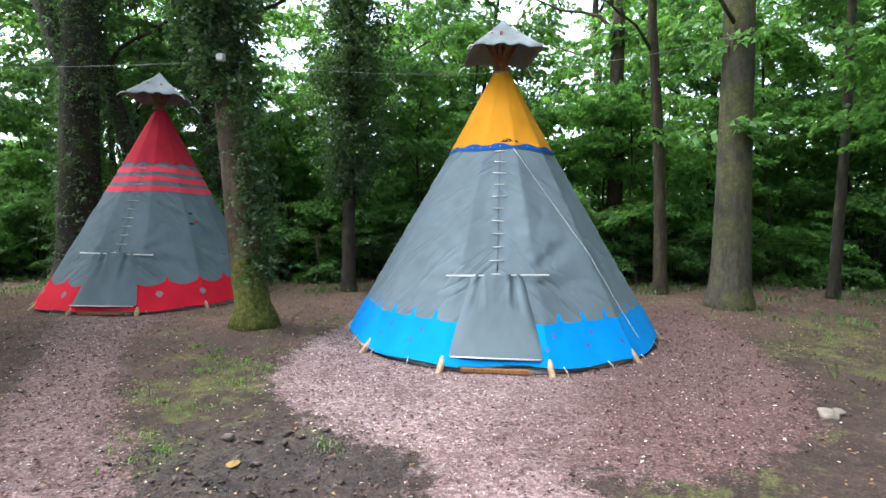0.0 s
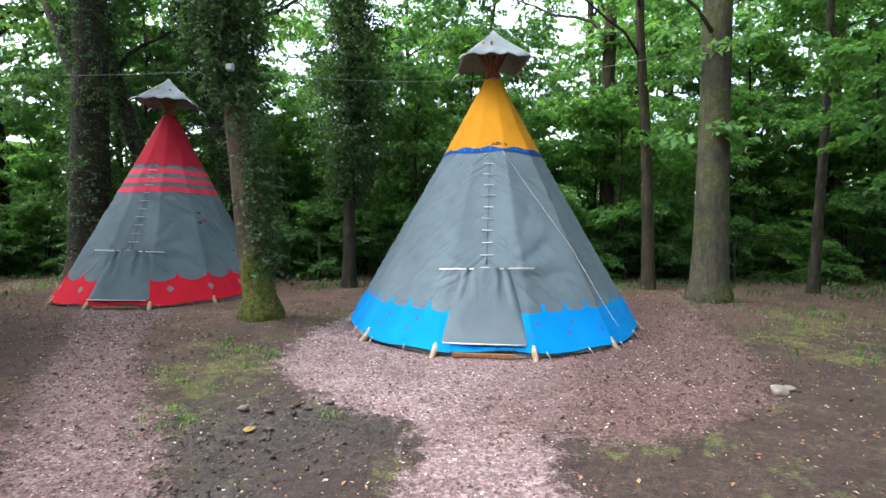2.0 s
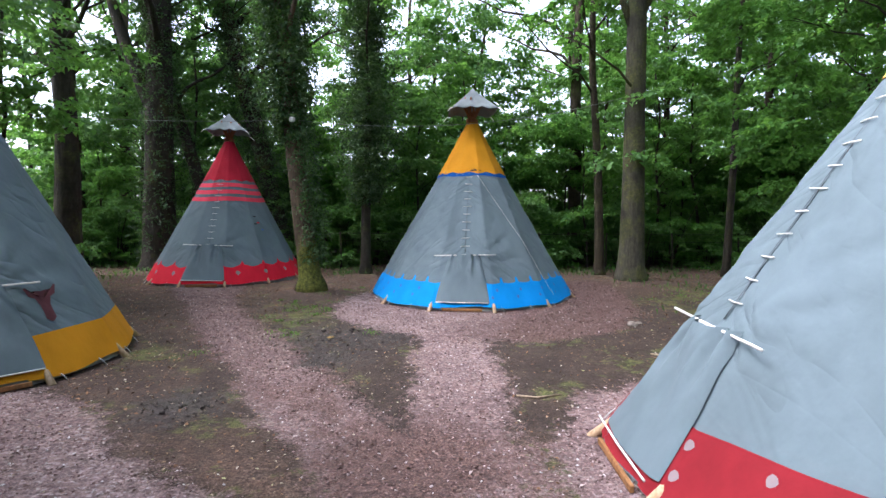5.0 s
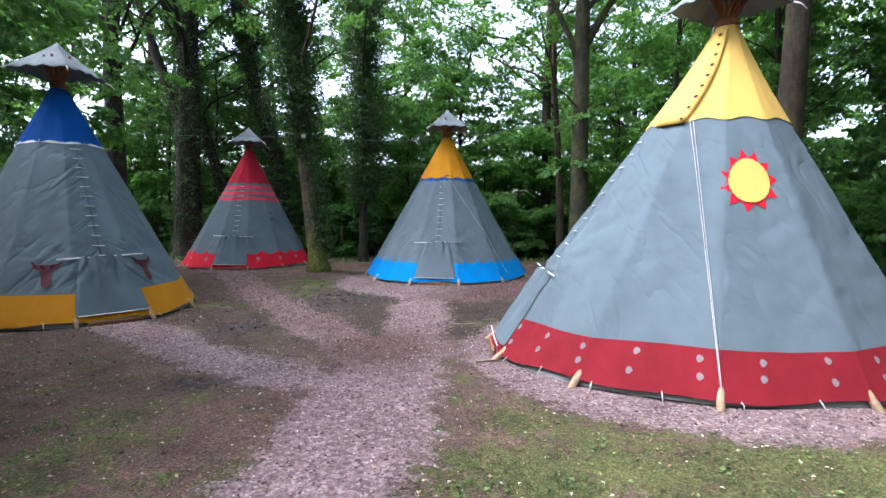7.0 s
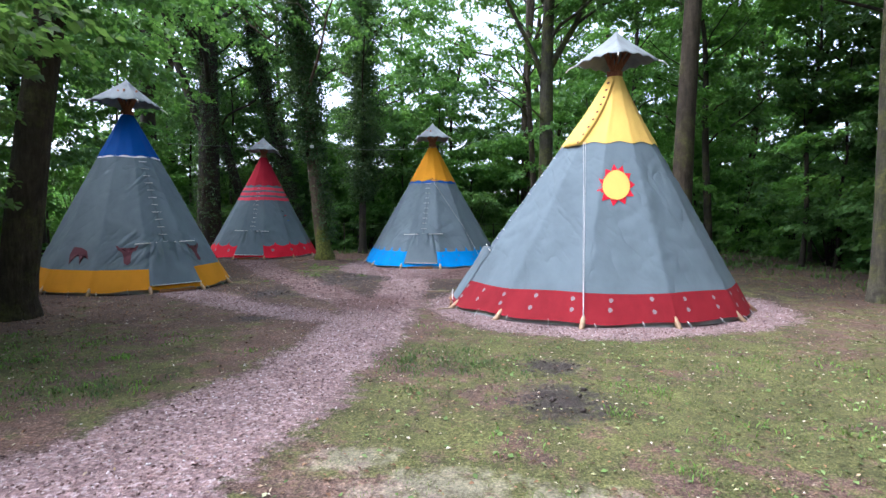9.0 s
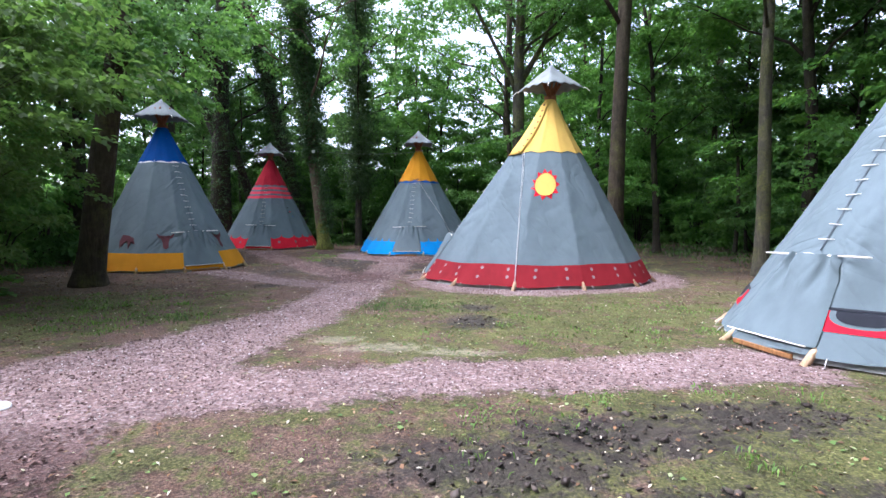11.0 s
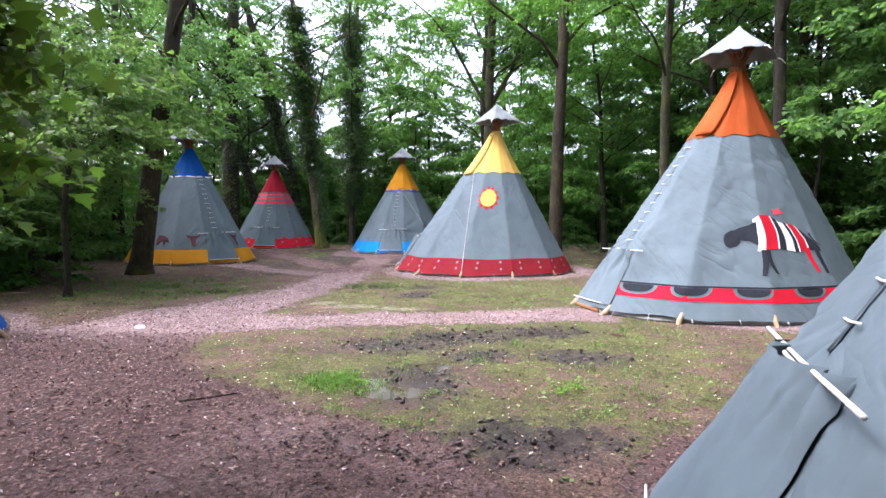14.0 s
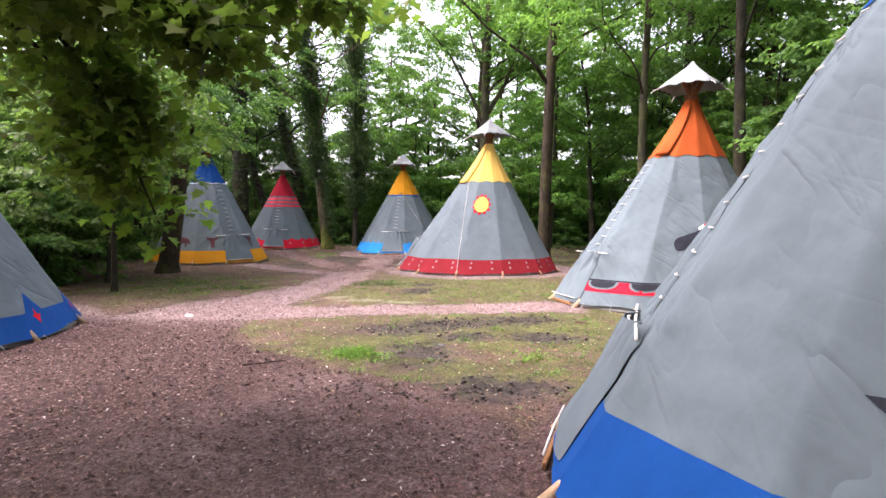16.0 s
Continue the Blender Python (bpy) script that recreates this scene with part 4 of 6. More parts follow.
def lobed_leaves(centres, size, rng, spray=6):
    """Sprays of five-lobed leaves round the given twig tips: points and twelve-cornered faces."""
    outline = np.array([(0, 0), (0.14, -0.26), (0.30, -0.50), (0.40, -0.27), (0.66, -0.42), (0.70, -0.15), (1.0, 0), (0.70, 0.15), (0.66, 0.42), (0.40, 0.27), (0.30, 0.50), (0.14, 0.26)])
    c = np.repeat(centres, spray, 0)
    m = len(c)
    c = c + rng.normal(size=(m, 3)) * size * np.array([1.1, 1.1, 0.5])
    along = rng.normal(size=(m, 3)) * np.array([1, 1, 0.35])
    along[:, 2] -= 0.45
    along /= np.linalg.norm(along, axis=1, keepdims=True)
    side = np.cross(along, rng.normal(size=(m, 3)) * 0.4 + np.array([0, 0, 1.0]))
    side /= np.linalg.norm(side, axis=1, keepdims=True) + 1e-9
    normal = np.cross(side, along)
    s = size * rng.uniform(0.6, 1.25, m)
    u, v = outline[:, 0][None, :, None], outline[:, 1][None, :, None]
    bend = 0.35 * np.abs(v) - 0.25 * u * u
    p = c[:, None] + (along[:, None] * u + side[:, None] * v + normal[:, None] * bend) * s[:, None, None]
    return p.reshape(-1, 3), np.arange(12 * m).reshape(-1, 12)


def frond_points(blobs, count, rng, hollow=0.45, per=9):
    """Twig tips on flat, drooping fronds that reach outwards from a set of clumps (x, y, z, rx, ry, rz): places and directions."""
    blobs = np.asarray(blobs, float)
    weight = np.cbrt(blobs[:, 3] * blobs[:, 4] * blobs[:, 5]) ** 2
    fronds = max(1, count // per)
    pick = rng.choice(len(blobs), fronds, p=weight / weight.sum())
    d = rng.normal(size=(fronds, 3))
    d /= np.linalg.norm(d, axis=1, keepdims=True)
    base = blobs[pick, :3] + d * (hollow * 0.5 + (1 - hollow * 0.5) * rng.random(fronds) ** 0.8 * 0.85)[:, None] * blobs[pick, 3:]
    turn = np.arctan2(d[:, 1], d[:, 0]) + rng.normal(0, 0.6, fronds)
    reach = np.clip(0.62 * blobs[pick, 3], 0.35, 1.15) * rng.uniform(0.65, 1.35, fronds)
    fall = rng.uniform(0.05, 0.45, fronds)
    f = np.repeat(np.arange(fronds), per)
    s = rng.random(len(f)) ** 0.75
    t = rng.uniform(-1, 1, len(f)) * np.sin(np.pi * np.clip(0.12 + 0.88 * s, 0, 1)) * 0.42
    c, q = np.cos(turn[f]), np.sin(turn[f])
    r = reach[f]
    p = base[f] + np.stack([(c * s - q * t) * r, (q * s + c * t) * r, 0.06 * r - fall[f] * s * s * r + rng.normal(0, 0.03, len(f))], 1)
    splay = turn[f] + t * 1.7
    way = np.stack([np.cos(splay), np.sin(splay), -0.15 - fall[f] * s], 1)
    return p, way


def crown_mesh(name, blobs, twigs, size, material, seed, spray=7, hollow=0.5):
    r = np.random.default_rng(seed)
    p, way = frond_points(blobs, twigs, r, hollow)
    v, q = leaf_arrays(p, size, r, spray=spray, way=way)
    return big_mesh(name, v, q, material)


def trunk_path(height, lean, wobble, seed, steps=9):
    out = []
    for k in range(steps + 1):
        s = k / steps
        out.append(Vector((lean[0] * s + wobble * noise.noise((seed, s * 3, 0.3)) * s, lean[1] * s + wobble * noise.noise((seed + 9, s * 3, 0.7)) * s, height * s)))
    return out


def trunk_parts(path, radius, limbs, seed, flare=1.35, sides=14):
    """Trunk with a flared foot and tapering limbs, as one set of points and faces."""
    steps = len(path) - 1
    radii = [radius * (1 - 0.62 * (k / steps)) for k in range(steps + 1)]
    foot = path[0]
    path2 = [foot + Vector((0, 0, -0.15)), foot + Vector((0, 0, 0.08)), foot + (path[1] - foot) * 0.12 + Vector((0, 0, 0.1)), foot + (path[1] - foot) * 0.45] + path[1:]
    radii2 = [radius * flare * 1.12, radius * flare, radius * 1.12, radius * 1.02] + radii[1:]
    verts, faces = tube_points(path2, radii2, sides, True, 0.13)
    r = random.Random(seed)
    tips = []
    for k in range(limbs):
        s = 0.38 + 0.58 * (k + r.random() * 0.6) / max(limbs, 1)
        i = min(int(s * steps), steps - 1)
        base = path[i].lerp(path[i + 1], s * steps - i)
        a = r.random() * 6.28 + k * 2.4
        length = (path[-1] - foot).length * (0.20 + 0.16 * r.random()) * (1.15 - 0.5 * s)
        out = Vector((math.cos(a), math.sin(a), 0))
        turn = Vector((-out.y, out.x, 0)) * length * (r.random() - 0.5) * 0.35
        rise = 0.35 + 0.45 * r.random()
        p1 = base + out * length * 0.28 + Vector((0, 0, length * 0.24)) + turn * 0.3
        p2 = base + out * length * 0.66 + Vector((0, 0, length * (0.30 + 0.35 * rise))) + turn
        p3 = base + out * length + Vector((0, 0, length * (0.25 + rise))) + turn * 0.4
        rr = radius * (1 - 0.6 * s) * 0.30
        v, f = tube_points([base, base.lerp(p1, 0.5) + Vector((0, 0, length * 0.05)), p1, p1.lerp(p2, 0.5) - Vector((0, 0, length * 0.03)), p2, p3], [rr * 1.3, rr, rr * 0.85, rr * 0.7, rr * 0.5, rr * 0.15], 6, True, 0.15)
        o = len(verts)
        verts += v
        faces += [tuple(i + o for i in q) for q in f]
        tips += [p2, p3]
        for e in range(2):
            b = r.random() * 6.28
            q3 = p2 + Vector((math.cos(b), math.sin(b), 0.3)) * length * 0.45
            v, f = tube_points([p1.lerp(p2, 0.5 + 0.4 * e), p2.lerp(q3, 0.5) + Vector((0, 0, 0.08)), q3], [rr * 0.4, rr * 0.25, rr * 0.1], 5, True)
            o = len(verts)
            verts += v
            faces += [tuple(i + o for i in q) for q in f]
            tips.append(q3)
    return verts, faces, tips


TREE_COUNT = [0]


def tree(x, y, radius, height, lean, material, label, crown_low, crown_wide, leaves, leaf_mat, size=0.16, limbs=9, wobble=0.35, ivy=None, moss=False, extra=(), flare=1.35, ceiling=99.0, forks=()):
    """One tree: trunk with limbs, an uneven crown of leaf sprays and, on some, a coat of ivy."""
    TREE_COUNT[0] += 1
    seed = TREE_COUNT[0]
    z = float(ground_height(x, y))
    ob = tagged(empty("tree", pose(x, y, z)), label, "tree", "trees round the camp")
    path = trunk_path(height, lean, wobble, seed * 3.7)
    v, f, tips = trunk_parts(path, radius, limbs, seed, flare, 22 if moss else 14)
    for fork, thick in forks:
        n = len(fork) - 1
        fv, ff = tube_points([Vector(p) for p in fork], [thick * (1 - 0.75 * k / n) for k in range(n + 1)], 8, True, 0.15)
        o = len(v)
        v += fv
        f += [tuple(i + o for i in q) for q in ff]
    mesh_object("trunk", v, f, material, ob, "", True)
    r = np.random.default_rng(seed)
    blobs = []
    for t in tips:
        if t.z > crown_low:
            s = crown_wide * (0.28 + 0.16 * r.random())
            blobs.append((t.x, t.y, t.z, s, s, s * 0.6))
    blobs = [b for b in blobs if (b[2] < 9.5 or r.random() < 0.2) and r.random() < 0.7]
    top = path[-1]
    blobs.append((top.x, top.y, min(top.z, 13.0), crown_wide * 0.5, crown_wide * 0.5, crown_wide * 0.4))
    blobs = [b for b in blobs if b[2] < ceiling] + list(extra) * 2
    if leaves:
        crown = new("crown", crown_mesh("crown", blobs, leaves // 7, size, leaf_mat, seed))
        crown.parent = ob
        tagged(crown, "loose crown of green leaves")
    if ivy:
        low, high, wide, count = ivy
        pts = []
        for k in range(count):
            h = low + (high - low) * r.random() ** 0.9
            s = min(h / height, 0.999) * (len(path) - 1)
            c = path[int(s)].lerp(path[int(s) + 1], s - int(s))
            a = r.random() * 6.283
            d = radius * (1 - 0.6 * h / height) + wide * (0.15 + 0.85 * r.random() ** 1.5) * min(1, (h - low) / 1.5 + 0.25) * (0.7 + 0.5 * math.sin(3 * a + h * 2.1))
            pts.append((c.x + d * math.cos(a), c.y + d * math.sin(a), c.z))
        v, q = leaf_arrays(np.array(pts), 0.085, r, droop=0.9, spray=5)
        coat = new("ivy_coat", big_mesh("ivy_coat", v, q, LEAF_IVY))
        coat.parent = ob
        tagged(coat, "thick coat of dark ivy")
    return ob


# the mossy trunk between two tents
# its clumps at 11 m are unseen canopy, added to dim the ground below
tree(-2.65, 7.35, 0.225, 13, (-1.5, 0.6), BARK_MOSSY, "ivy-hung tree with a moss-covered foot between two tents", 6.0, 3.0, 11000, LEAF_MID, 0.14, 8, 0.5, (3.2, 10.5, 0.66, 6000), True, [(1.2, -2.2, 11.0, 2.2, 2.0, 0.8), (2.6, -3.8, 11.4, 2.2, 2.0, 0.8), (0.2, -4.8, 11.2, 2.2, 2.0, 0.8)], 1.5)
# straight grey trunk that forks high up
tree(4.80, 8.74, 0.285, 17, (0.1, 0.2), BARK_GREY, "tall straight tree with smooth grey-brown bark, forked high up", 7.5, 4.2, 11000, LEAF_MID, 0.15, 7, 0.2, None, False, [(-0.6, -0.3, 2.9, 0.8, 0.5, 0.22), (0.6, -0.3, 4.3, 0.9, 0.6, 0.25), (1.6, 0.2, 8.6, 1.2, 1.2, 0.5), (-1.6, -0.2, 9.0, 1.2, 1.2, 0.5), (-2.9, -0.2, 10.2, 1.2, 1.2, 0.5), (2.2, 0.3, 10.4, 1.3, 1.2, 0.5)],
     forks=[([(0.05, 0.05, 6.3), (0.45, 0.1, 7.0), (1.0, 0.1, 7.9), (1.45, 0.1, 9.1), (1.9, 0.1, 10.8), (2.6, 0.0, 12.8)], 0.13), ([(0.0, 0.05, 5.7), (-0.35, 0.1, 6.7), (-1.0, 0.0, 7.9), (-1.7, -0.1, 9.2), (-2.7, -0.3, 10.3), (-3.8, -0.3, 11.2)], 0.10),
            ([(0.1, 0.1, 8.2), (-0.4, 0.4, 9.4), (-0.9, 0.6, 11.0), (-1.2, 0.8, 12.8)], 0.08), ([(1.0, 0.1, 7.9), (1.9, -0.1, 8.5), (3.0, -0.2, 8.9), (4.2, -0.2, 9.6)], 0.06), ([(0.1, 0.05, 4.4), (-0.5, -0.3, 4.9), (-1.4, -0.6, 5.4), (-2.2, -0.8, 5.6)], 0.04)])
tree(5.0, 12.0, 0.14, 14, (-0.5, 0.3), BARK_BROWN, "slim brown tree at the wood's edge", 4.0, 3.2, 9000, LEAF_BRIGHT, 0.15, 10, 0.5)
tree(8.6, 11.5, 0.11, 14, (0.5, 0.1), BARK_DARK, "slim dark tree at the wood's edge", 3.0, 3.4, 12000, LEAF_BRIGHT, 0.15, 10, 0.6)
tree(-2.15, 12.0, 0.15, 14, (0.1, 0.3), BARK_DARK, "tree wrapped in a broad column of ivy", 6.0, 2.8, 8000, LEAF_MID, 0.15, 8, 0.3, (2.2, 12.0, 1.0, 9500))
tree(-9.0, 13.0, 0.5, 17, (0.2, 0.4), BARK_DARK, "massive dark tree with ivy on its trunk", 7.0, 5.0, 7000, LEAF_DARK, 0.17, 12, 0.3, (0.3, 11.0, 0.3, 1900), forks=[([(0.3, 0.1, 4.4), (-0.3, 0.0, 5.7), (-0.9, 0.0, 7.2), (-1.6, 0.0, 9.5), (-2.2, 0.1, 12.0)], 0.3)])
tree(-5.2, 14.2, 0.36, 16, (-3.6, 0.4), BARK_DARK, "leaning dark tree behind the red tent", 7.0, 4.2, 5000, LEAF_DARK, 0.16, 10, 0.6, (1.0, 11.0, 0.42, 3600))
tree(-7.2, 13.9, 0.24, 14, (-4.4, 0.4), BARK_DARK, "dark tree leaning away from its neighbour", 8.0, 3.0, 2500, LEAF_DARK, 0.16, 6, 0.4, (2.0, 11.0, 0.2, 1200))
tree(-10.1, 10.4, 0.34, 13, (0.4, -0.2), BARK_DARK, "dark tree at the wood's edge", 5.0, 4.0, 4500, LEAF_MID, 0.16, 10, 0.5)
tree(-5.30, -1.85, 0.26, 14, (2.0, 0.3), BARK_BROWN, "stout brown tree beside the blue-topped tent", 4.0, 4.4, 13000, LEAF_MID, 0.13, 12, 0.5, None, False,
     [(-2.2, -0.8, 3.6, 1.3, 1.3, 1.1), (-3.0, -0.2, 2.6, 1.3, 1.3, 1.2), (1.2, -0.4, 5.0, 1.2, 1.0, 0.7), (0.6, 1.0, 4.6, 1.0, 0.9, 0.6), (2.2, 0.3, 5.2, 1.0, 1.0, 0.5), (1.5, 0.6, 4.7, 0.9, 0.8, 0.45), (-0.6, 0.4, 4.8, 1.2, 1.1, 0.7), (-3.6, -1.6, 3.4, 1.6, 1.6, 1.4), (1.5, 0.1, 3.95, 0.8, 0.7, 0.28), (1.1, 0.2, 4.2, 0.8, 0.7, 0.28)], ceiling=7.0)
# clumps above 10 m: unseen, added to cast shade on the soil
tree(6.55, 2.0, 0.235, 16, (0.2, -0.2), BARK_BROWN, "straight brown tree behind the yellow-topped tent", 4.0, 4.2, 15000, LEAF_BRIGHT, 0.15, 12, 0.3, None, False, [(0.5, 1.6, 10.2, 2.2, 2.2, 0.8), (-1.6, 3.0, 10.6, 2.2, 2.2, 0.8), (1.6, 4.0, 10.4, 2.2, 2.2, 0.8), (-0.4, 5.4, 10.8, 2.2, 2.2, 0.8), (-2.6, 1.2, 10.8, 2.0, 2.0, 0.8)])
tree(9.27, -0.2, 0.155, 14, (0.2, 0.3), BARK_GREY, "slim pale tree at the clearing's edge", 4.0, 3.6, 8000, LEAF_BRIGHT, 0.14, 10, 0.4)
tree(11.0, -3.0, 0.17, 15, (-0.3, 0.2), BARK_DARK, "dark tree behind the orange-topped tent", 3.5, 4.4, 8000, LEAF_MID, 0.15, 11, 0.5)
tree(13.4, -5.6, 0.30, 15, (-1.0, 0.2), BARK_DARK, "dark tree with a leaning limb", 4.0, 4.5, 7500, LEAF_MID, 0.16, 9, 0.6)
tree(9.7, 7.0, 0.13, 9, (-0.6, -0.2), BARK_DARK, "leafy tree with low spreading boughs", 2.5, 3.0, 15000, LEAF_BRIGHT, 0.15, 10, 0.5, None, False,
     [(-0.9, 2.6, 3.6, 1.2, 1.0, 0.45), (-0.4, 3.0, 4.6, 1.2, 1.0, 0.45), (-1.6, 0.2, 3.4, 1.1, 1.0, 0.45), (-2.2, 0.8, 4.2, 1.0, 0.9, 0.4), (-1.2, -0.8, 2.6, 1.0, 1.0, 0.4), (-1.8, -0.6, 5.0, 1.1, 1.0, 0.45), (-0.6, 0.8, 4.4, 1.1, 1.0, 0.45), (-0.8, 1.4, 2.4, 1.0, 0.9, 0.4)])
tree(-7.4, -2.8, 0.10, 9, (0.4, -0.2), BARK_DARK, "leafy tree with layered boughs beside the tents", 1.8, 3.4, 16000, LEAF_SAGE, 0.12, 14, 0.4, None, False,
     [(0.8, -0.6, 2.2, 1.2, 1.1, 0.4), (1.2, 0.2, 3.2, 1.2, 1.1, 0.4), (0.2, -1.2, 4.0, 1.3, 1.2, 0.4), (1.4, -0.8, 4.8, 1.2, 1.1, 0.4), (-0.6, 0.4, 5.6, 1.3, 1.2, 0.45), (0.8, 0.6, 6.4, 1.3, 1.2, 0.45)])
tree(12.0, 2.2, 0.19, 13, (-0.4, 0.2), BARK_DARK, "leafy tree with low spreading boughs", 2.5, 4.2, 9500, LEAF_BRIGHT, 0.15, 12, 0.5, None, False,
     [(-1.2, -0.6, 3.4, 1.4, 1.3, 0.8), (-0.6, 0.8, 2.4, 1.3, 1.3, 0.8), (-0.2, -1.6, 4.6, 1.4, 1.4, 0.8)])
tree(-9.4, -3.2, 0.2, 13, (0.5, 0.1), BARK_DARK, "leafy tree shading the tents", 4.0, 4.4, 5500, LEAF_DARK, 0.15, 12, 0.5, None, False,
     [(0.8, -0.4, 4.2, 1.5, 1.4, 0.9), (1.2, 0.6, 5.6, 1.5, 1.4, 0.9), (0.2, -1.4, 6.6, 1.5, 1.4, 0.9)])
tree(-9.8, 4.4, 0.22, 12, (0.3, -0.2), BARK_DARK, "dense dark-leaved tree behind the blue-topped tent", 2.4, 5.0, 11000, LEAF_DARK, 0.15, 14, 0.4, None, False,
     [(0.6, -0.6, 3.4, 1.6, 1.5, 0.8), (-0.8, 0.6, 4.4, 1.7, 1.6, 0.8), (1.0, 0.8, 5.4, 1.7, 1.6, 0.8), (0.0, -1.0, 6.4, 1.7, 1.6, 0.8)], ceiling=7.0)
tree(-11.0, 5.5, 0.18, 12, (0.2, 0.0), BARK_DARK, "slim dark tree in the shade", 3.0, 4.0, 7000, LEAF_DARK, 0.15, 10, 0.5)
tree(-4.3, -5.9, 0.06, 4.6, (0.3, -0.2), BARK_DARK, "young tree with low leafy boughs", 1.2, 2.6, 7500, LEAF_SAGE, 0.12, 9, 0.3, None, False,
     [(-1.6, 0.4, 2.4, 1.5, 1.6, 1.3), (-0.6, -0.4, 3.4, 1.4, 1.4, 1.0), (-2.4, -1.2, 1.4, 1.2, 1.2, 1.0)])
tree(-5.5, -4.3, 0.05, 4.2, (0.4, -0.3), BARK_DARK, "young tree with low leafy boughs", 1.0, 2.4, 10000, LEAF_SAGE, 0.10, 9, 0.3, None, False,
     [(0.6, -0.5, 1.2, 0.9, 0.9, 0.4), (0.9, 0.1, 2.1, 0.9, 0.9, 0.4), (-0.3, -0.8, 2.8, 1.0, 0.9, 0.4), (-1.0, -0.6, 1.5, 1.0, 1.0, 0.4)])
tree(24.6, 4.5, 0.25, 14, (-9.5, 0.2), BARK_DARK, "dark tree leaning far over towards the clearing", 7.0, 3.0, 3000, LEAF_MID, 0.16, 5, 0.5)
# overhanging boughs beside the way
def bough(parent, path, radius, sprays, reach, size, material, seed):
    """A drooping limb with side twigs and leaf sprays along it."""
    g = np.random.default_rng(seed)
    path = [Vector(p) for p in path]
    n = len(path) - 1
    v, f = tube_points(path, [radius * (1 - 0.85 * k / n) for k in range(n + 1)], 7, True, 0.1)
    pts = []
    for k in range(sprays):
        s = (0.25 + 0.75 * g.random() ** 0.8) * n
        i = min(int(s), n - 1)
        p = path[i].lerp(path[i + 1], s - i)
        way = Vector(g.normal(size=3))
        way.z = way.z * 0.4 - 0.25
        q = p + way * reach * (0.35 + 0.3 * g.random()) * (1.25 - 0.6 * s / n)
        pts.append(tuple(q))
        if k % 4 == 0:
            tv, tf = tube_points([p, p.lerp(q, 0.5) + Vector((0, 0, 0.04)), q], [0.007, 0.005, 0.002], 4, True)
            o = len(v)
            v += tv
            f += [tuple(j + o for j in face) for face in tf]
    limb = mesh_object("bough", v, f, BARK_DARK, parent, "drooping dark bough", True)
    lv, lq = lobed_leaves(np.array(pts), size, g)
    leaves = new("bough_leaves", big_mesh("bough_leaves", lv, lq, material))
    leaves.parent = limb
    return limb


# the extra clumps to its south are unseen, added to shade path and tent
spreading = tree(-4.0, -14.6, 0.22, 11, (0.6, 0.3), BARK_BROWN, "spreading tree with boughs hanging over the path", 3.5, 4.0, 9000, LEAF_OLIVE_SHADED, 0.14, 10, 0.4, None, False,
     [(0.2, -1.6, 6.2, 1.8, 1.7, 0.8), (1.3, -2.0, 6.0, 1.8, 1.6, 0.8), (2.2, -3.0, 6.2, 1.7, 1.6, 0.8), (-0.4, -3.4, 6.0, 1.9, 1.7, 0.8), (1.0, -4.2, 6.0, 1.8, 1.6, 0.8)])
for k, (path, sprays, leaf) in enumerate((
        (((0.1, 0, 4.2), (2.7, 0.5, 4.5), (3.8, 1.0, 3.7), (4.4, 1.35, 2.6), (4.7, 1.5, 1.65)), 70, LEAF_LIME_LIT),
        (((0.1, 0, 4.2), (2.8, 0.6, 4.6), (3.8, 1.0, 4.0), (4.4, 1.3, 3.1), (4.55, 1.4, 2.3)), 270, LEAF_OLIVE_SHADED),
        (((0.1, 0, 4.8), (3, 0.8, 5.0), (4.4, 1.3, 4.3), (5.6, 1.5, 3.3)), 230, LEAF_OLIVE_SHADED),
        (((0.1, 0, 3.2), (2.4, 0.8, 3.8), (3.4, 1.3, 3.5), (4.1, 1.5, 2.7), (4.3, 1.6, 1.9)), 270, LEAF_OLIVE_SHADED),
        (((0.1, 0, 5.2), (2.6, 0.8, 5.4), (3.8, 1.4, 4.6), (4.6, 1.7, 3.6)), 220, LEAF_OLIVE_SHADED),
        (((0.1, 0, 4.5), (3, 0.5, 4.7), (4.4, 0.8, 4.2), (5.6, 1.0, 3.7), (6.3, 1.2, 3.2)), 210, LEAF_OLIVE_SHADED),
        (((0.1, 0, 4.0), (2.8, 0.3, 4.2), (4.2, 0.5, 3.8), (5.2, 0.6, 3.2), (5.6, 0.7, 2.75)), 240, LEAF_OLIVE_SHADED),
        (((0.1, 0, 3.6), (2.6, 0.2, 3.9), (3.8, 0.4, 3.6), (4.7, 0.5, 3.0)), 200, LEAF_OLIVE_SHADED))):
    bough(spreading, path, 0.045, sprays, 0.46, 0.115, leaf, 900 + k)


def ivy_clump(x, y, z0, z1, side, count, seed):
    """Loose ivy hanging on one side of a trunk."""
    g = np.random.default_rng(seed)
    a = side + g.normal(0, 0.55, count)
    z = z0 + (z1 - z0) * g.random(count)
    d = 0.24 + 0.22 * g.random(count) ** 1.4
    lean = -1.5 / 13 * z
    v, q = leaf_arrays(np.stack([x + lean + d * np.cos(a), y + d * np.sin(a), z], 1), 0.075, g, 0.9, 5)
    return tagged(new("ivy", big_mesh("ivy", v, q, LEAF_IVY)), "loose ivy hanging on the mossy trunk", "ivy", "", "stuff")


ivy_clump(-2.60, 7.33, 0.8, 3.6, -0.35, 420, 77)


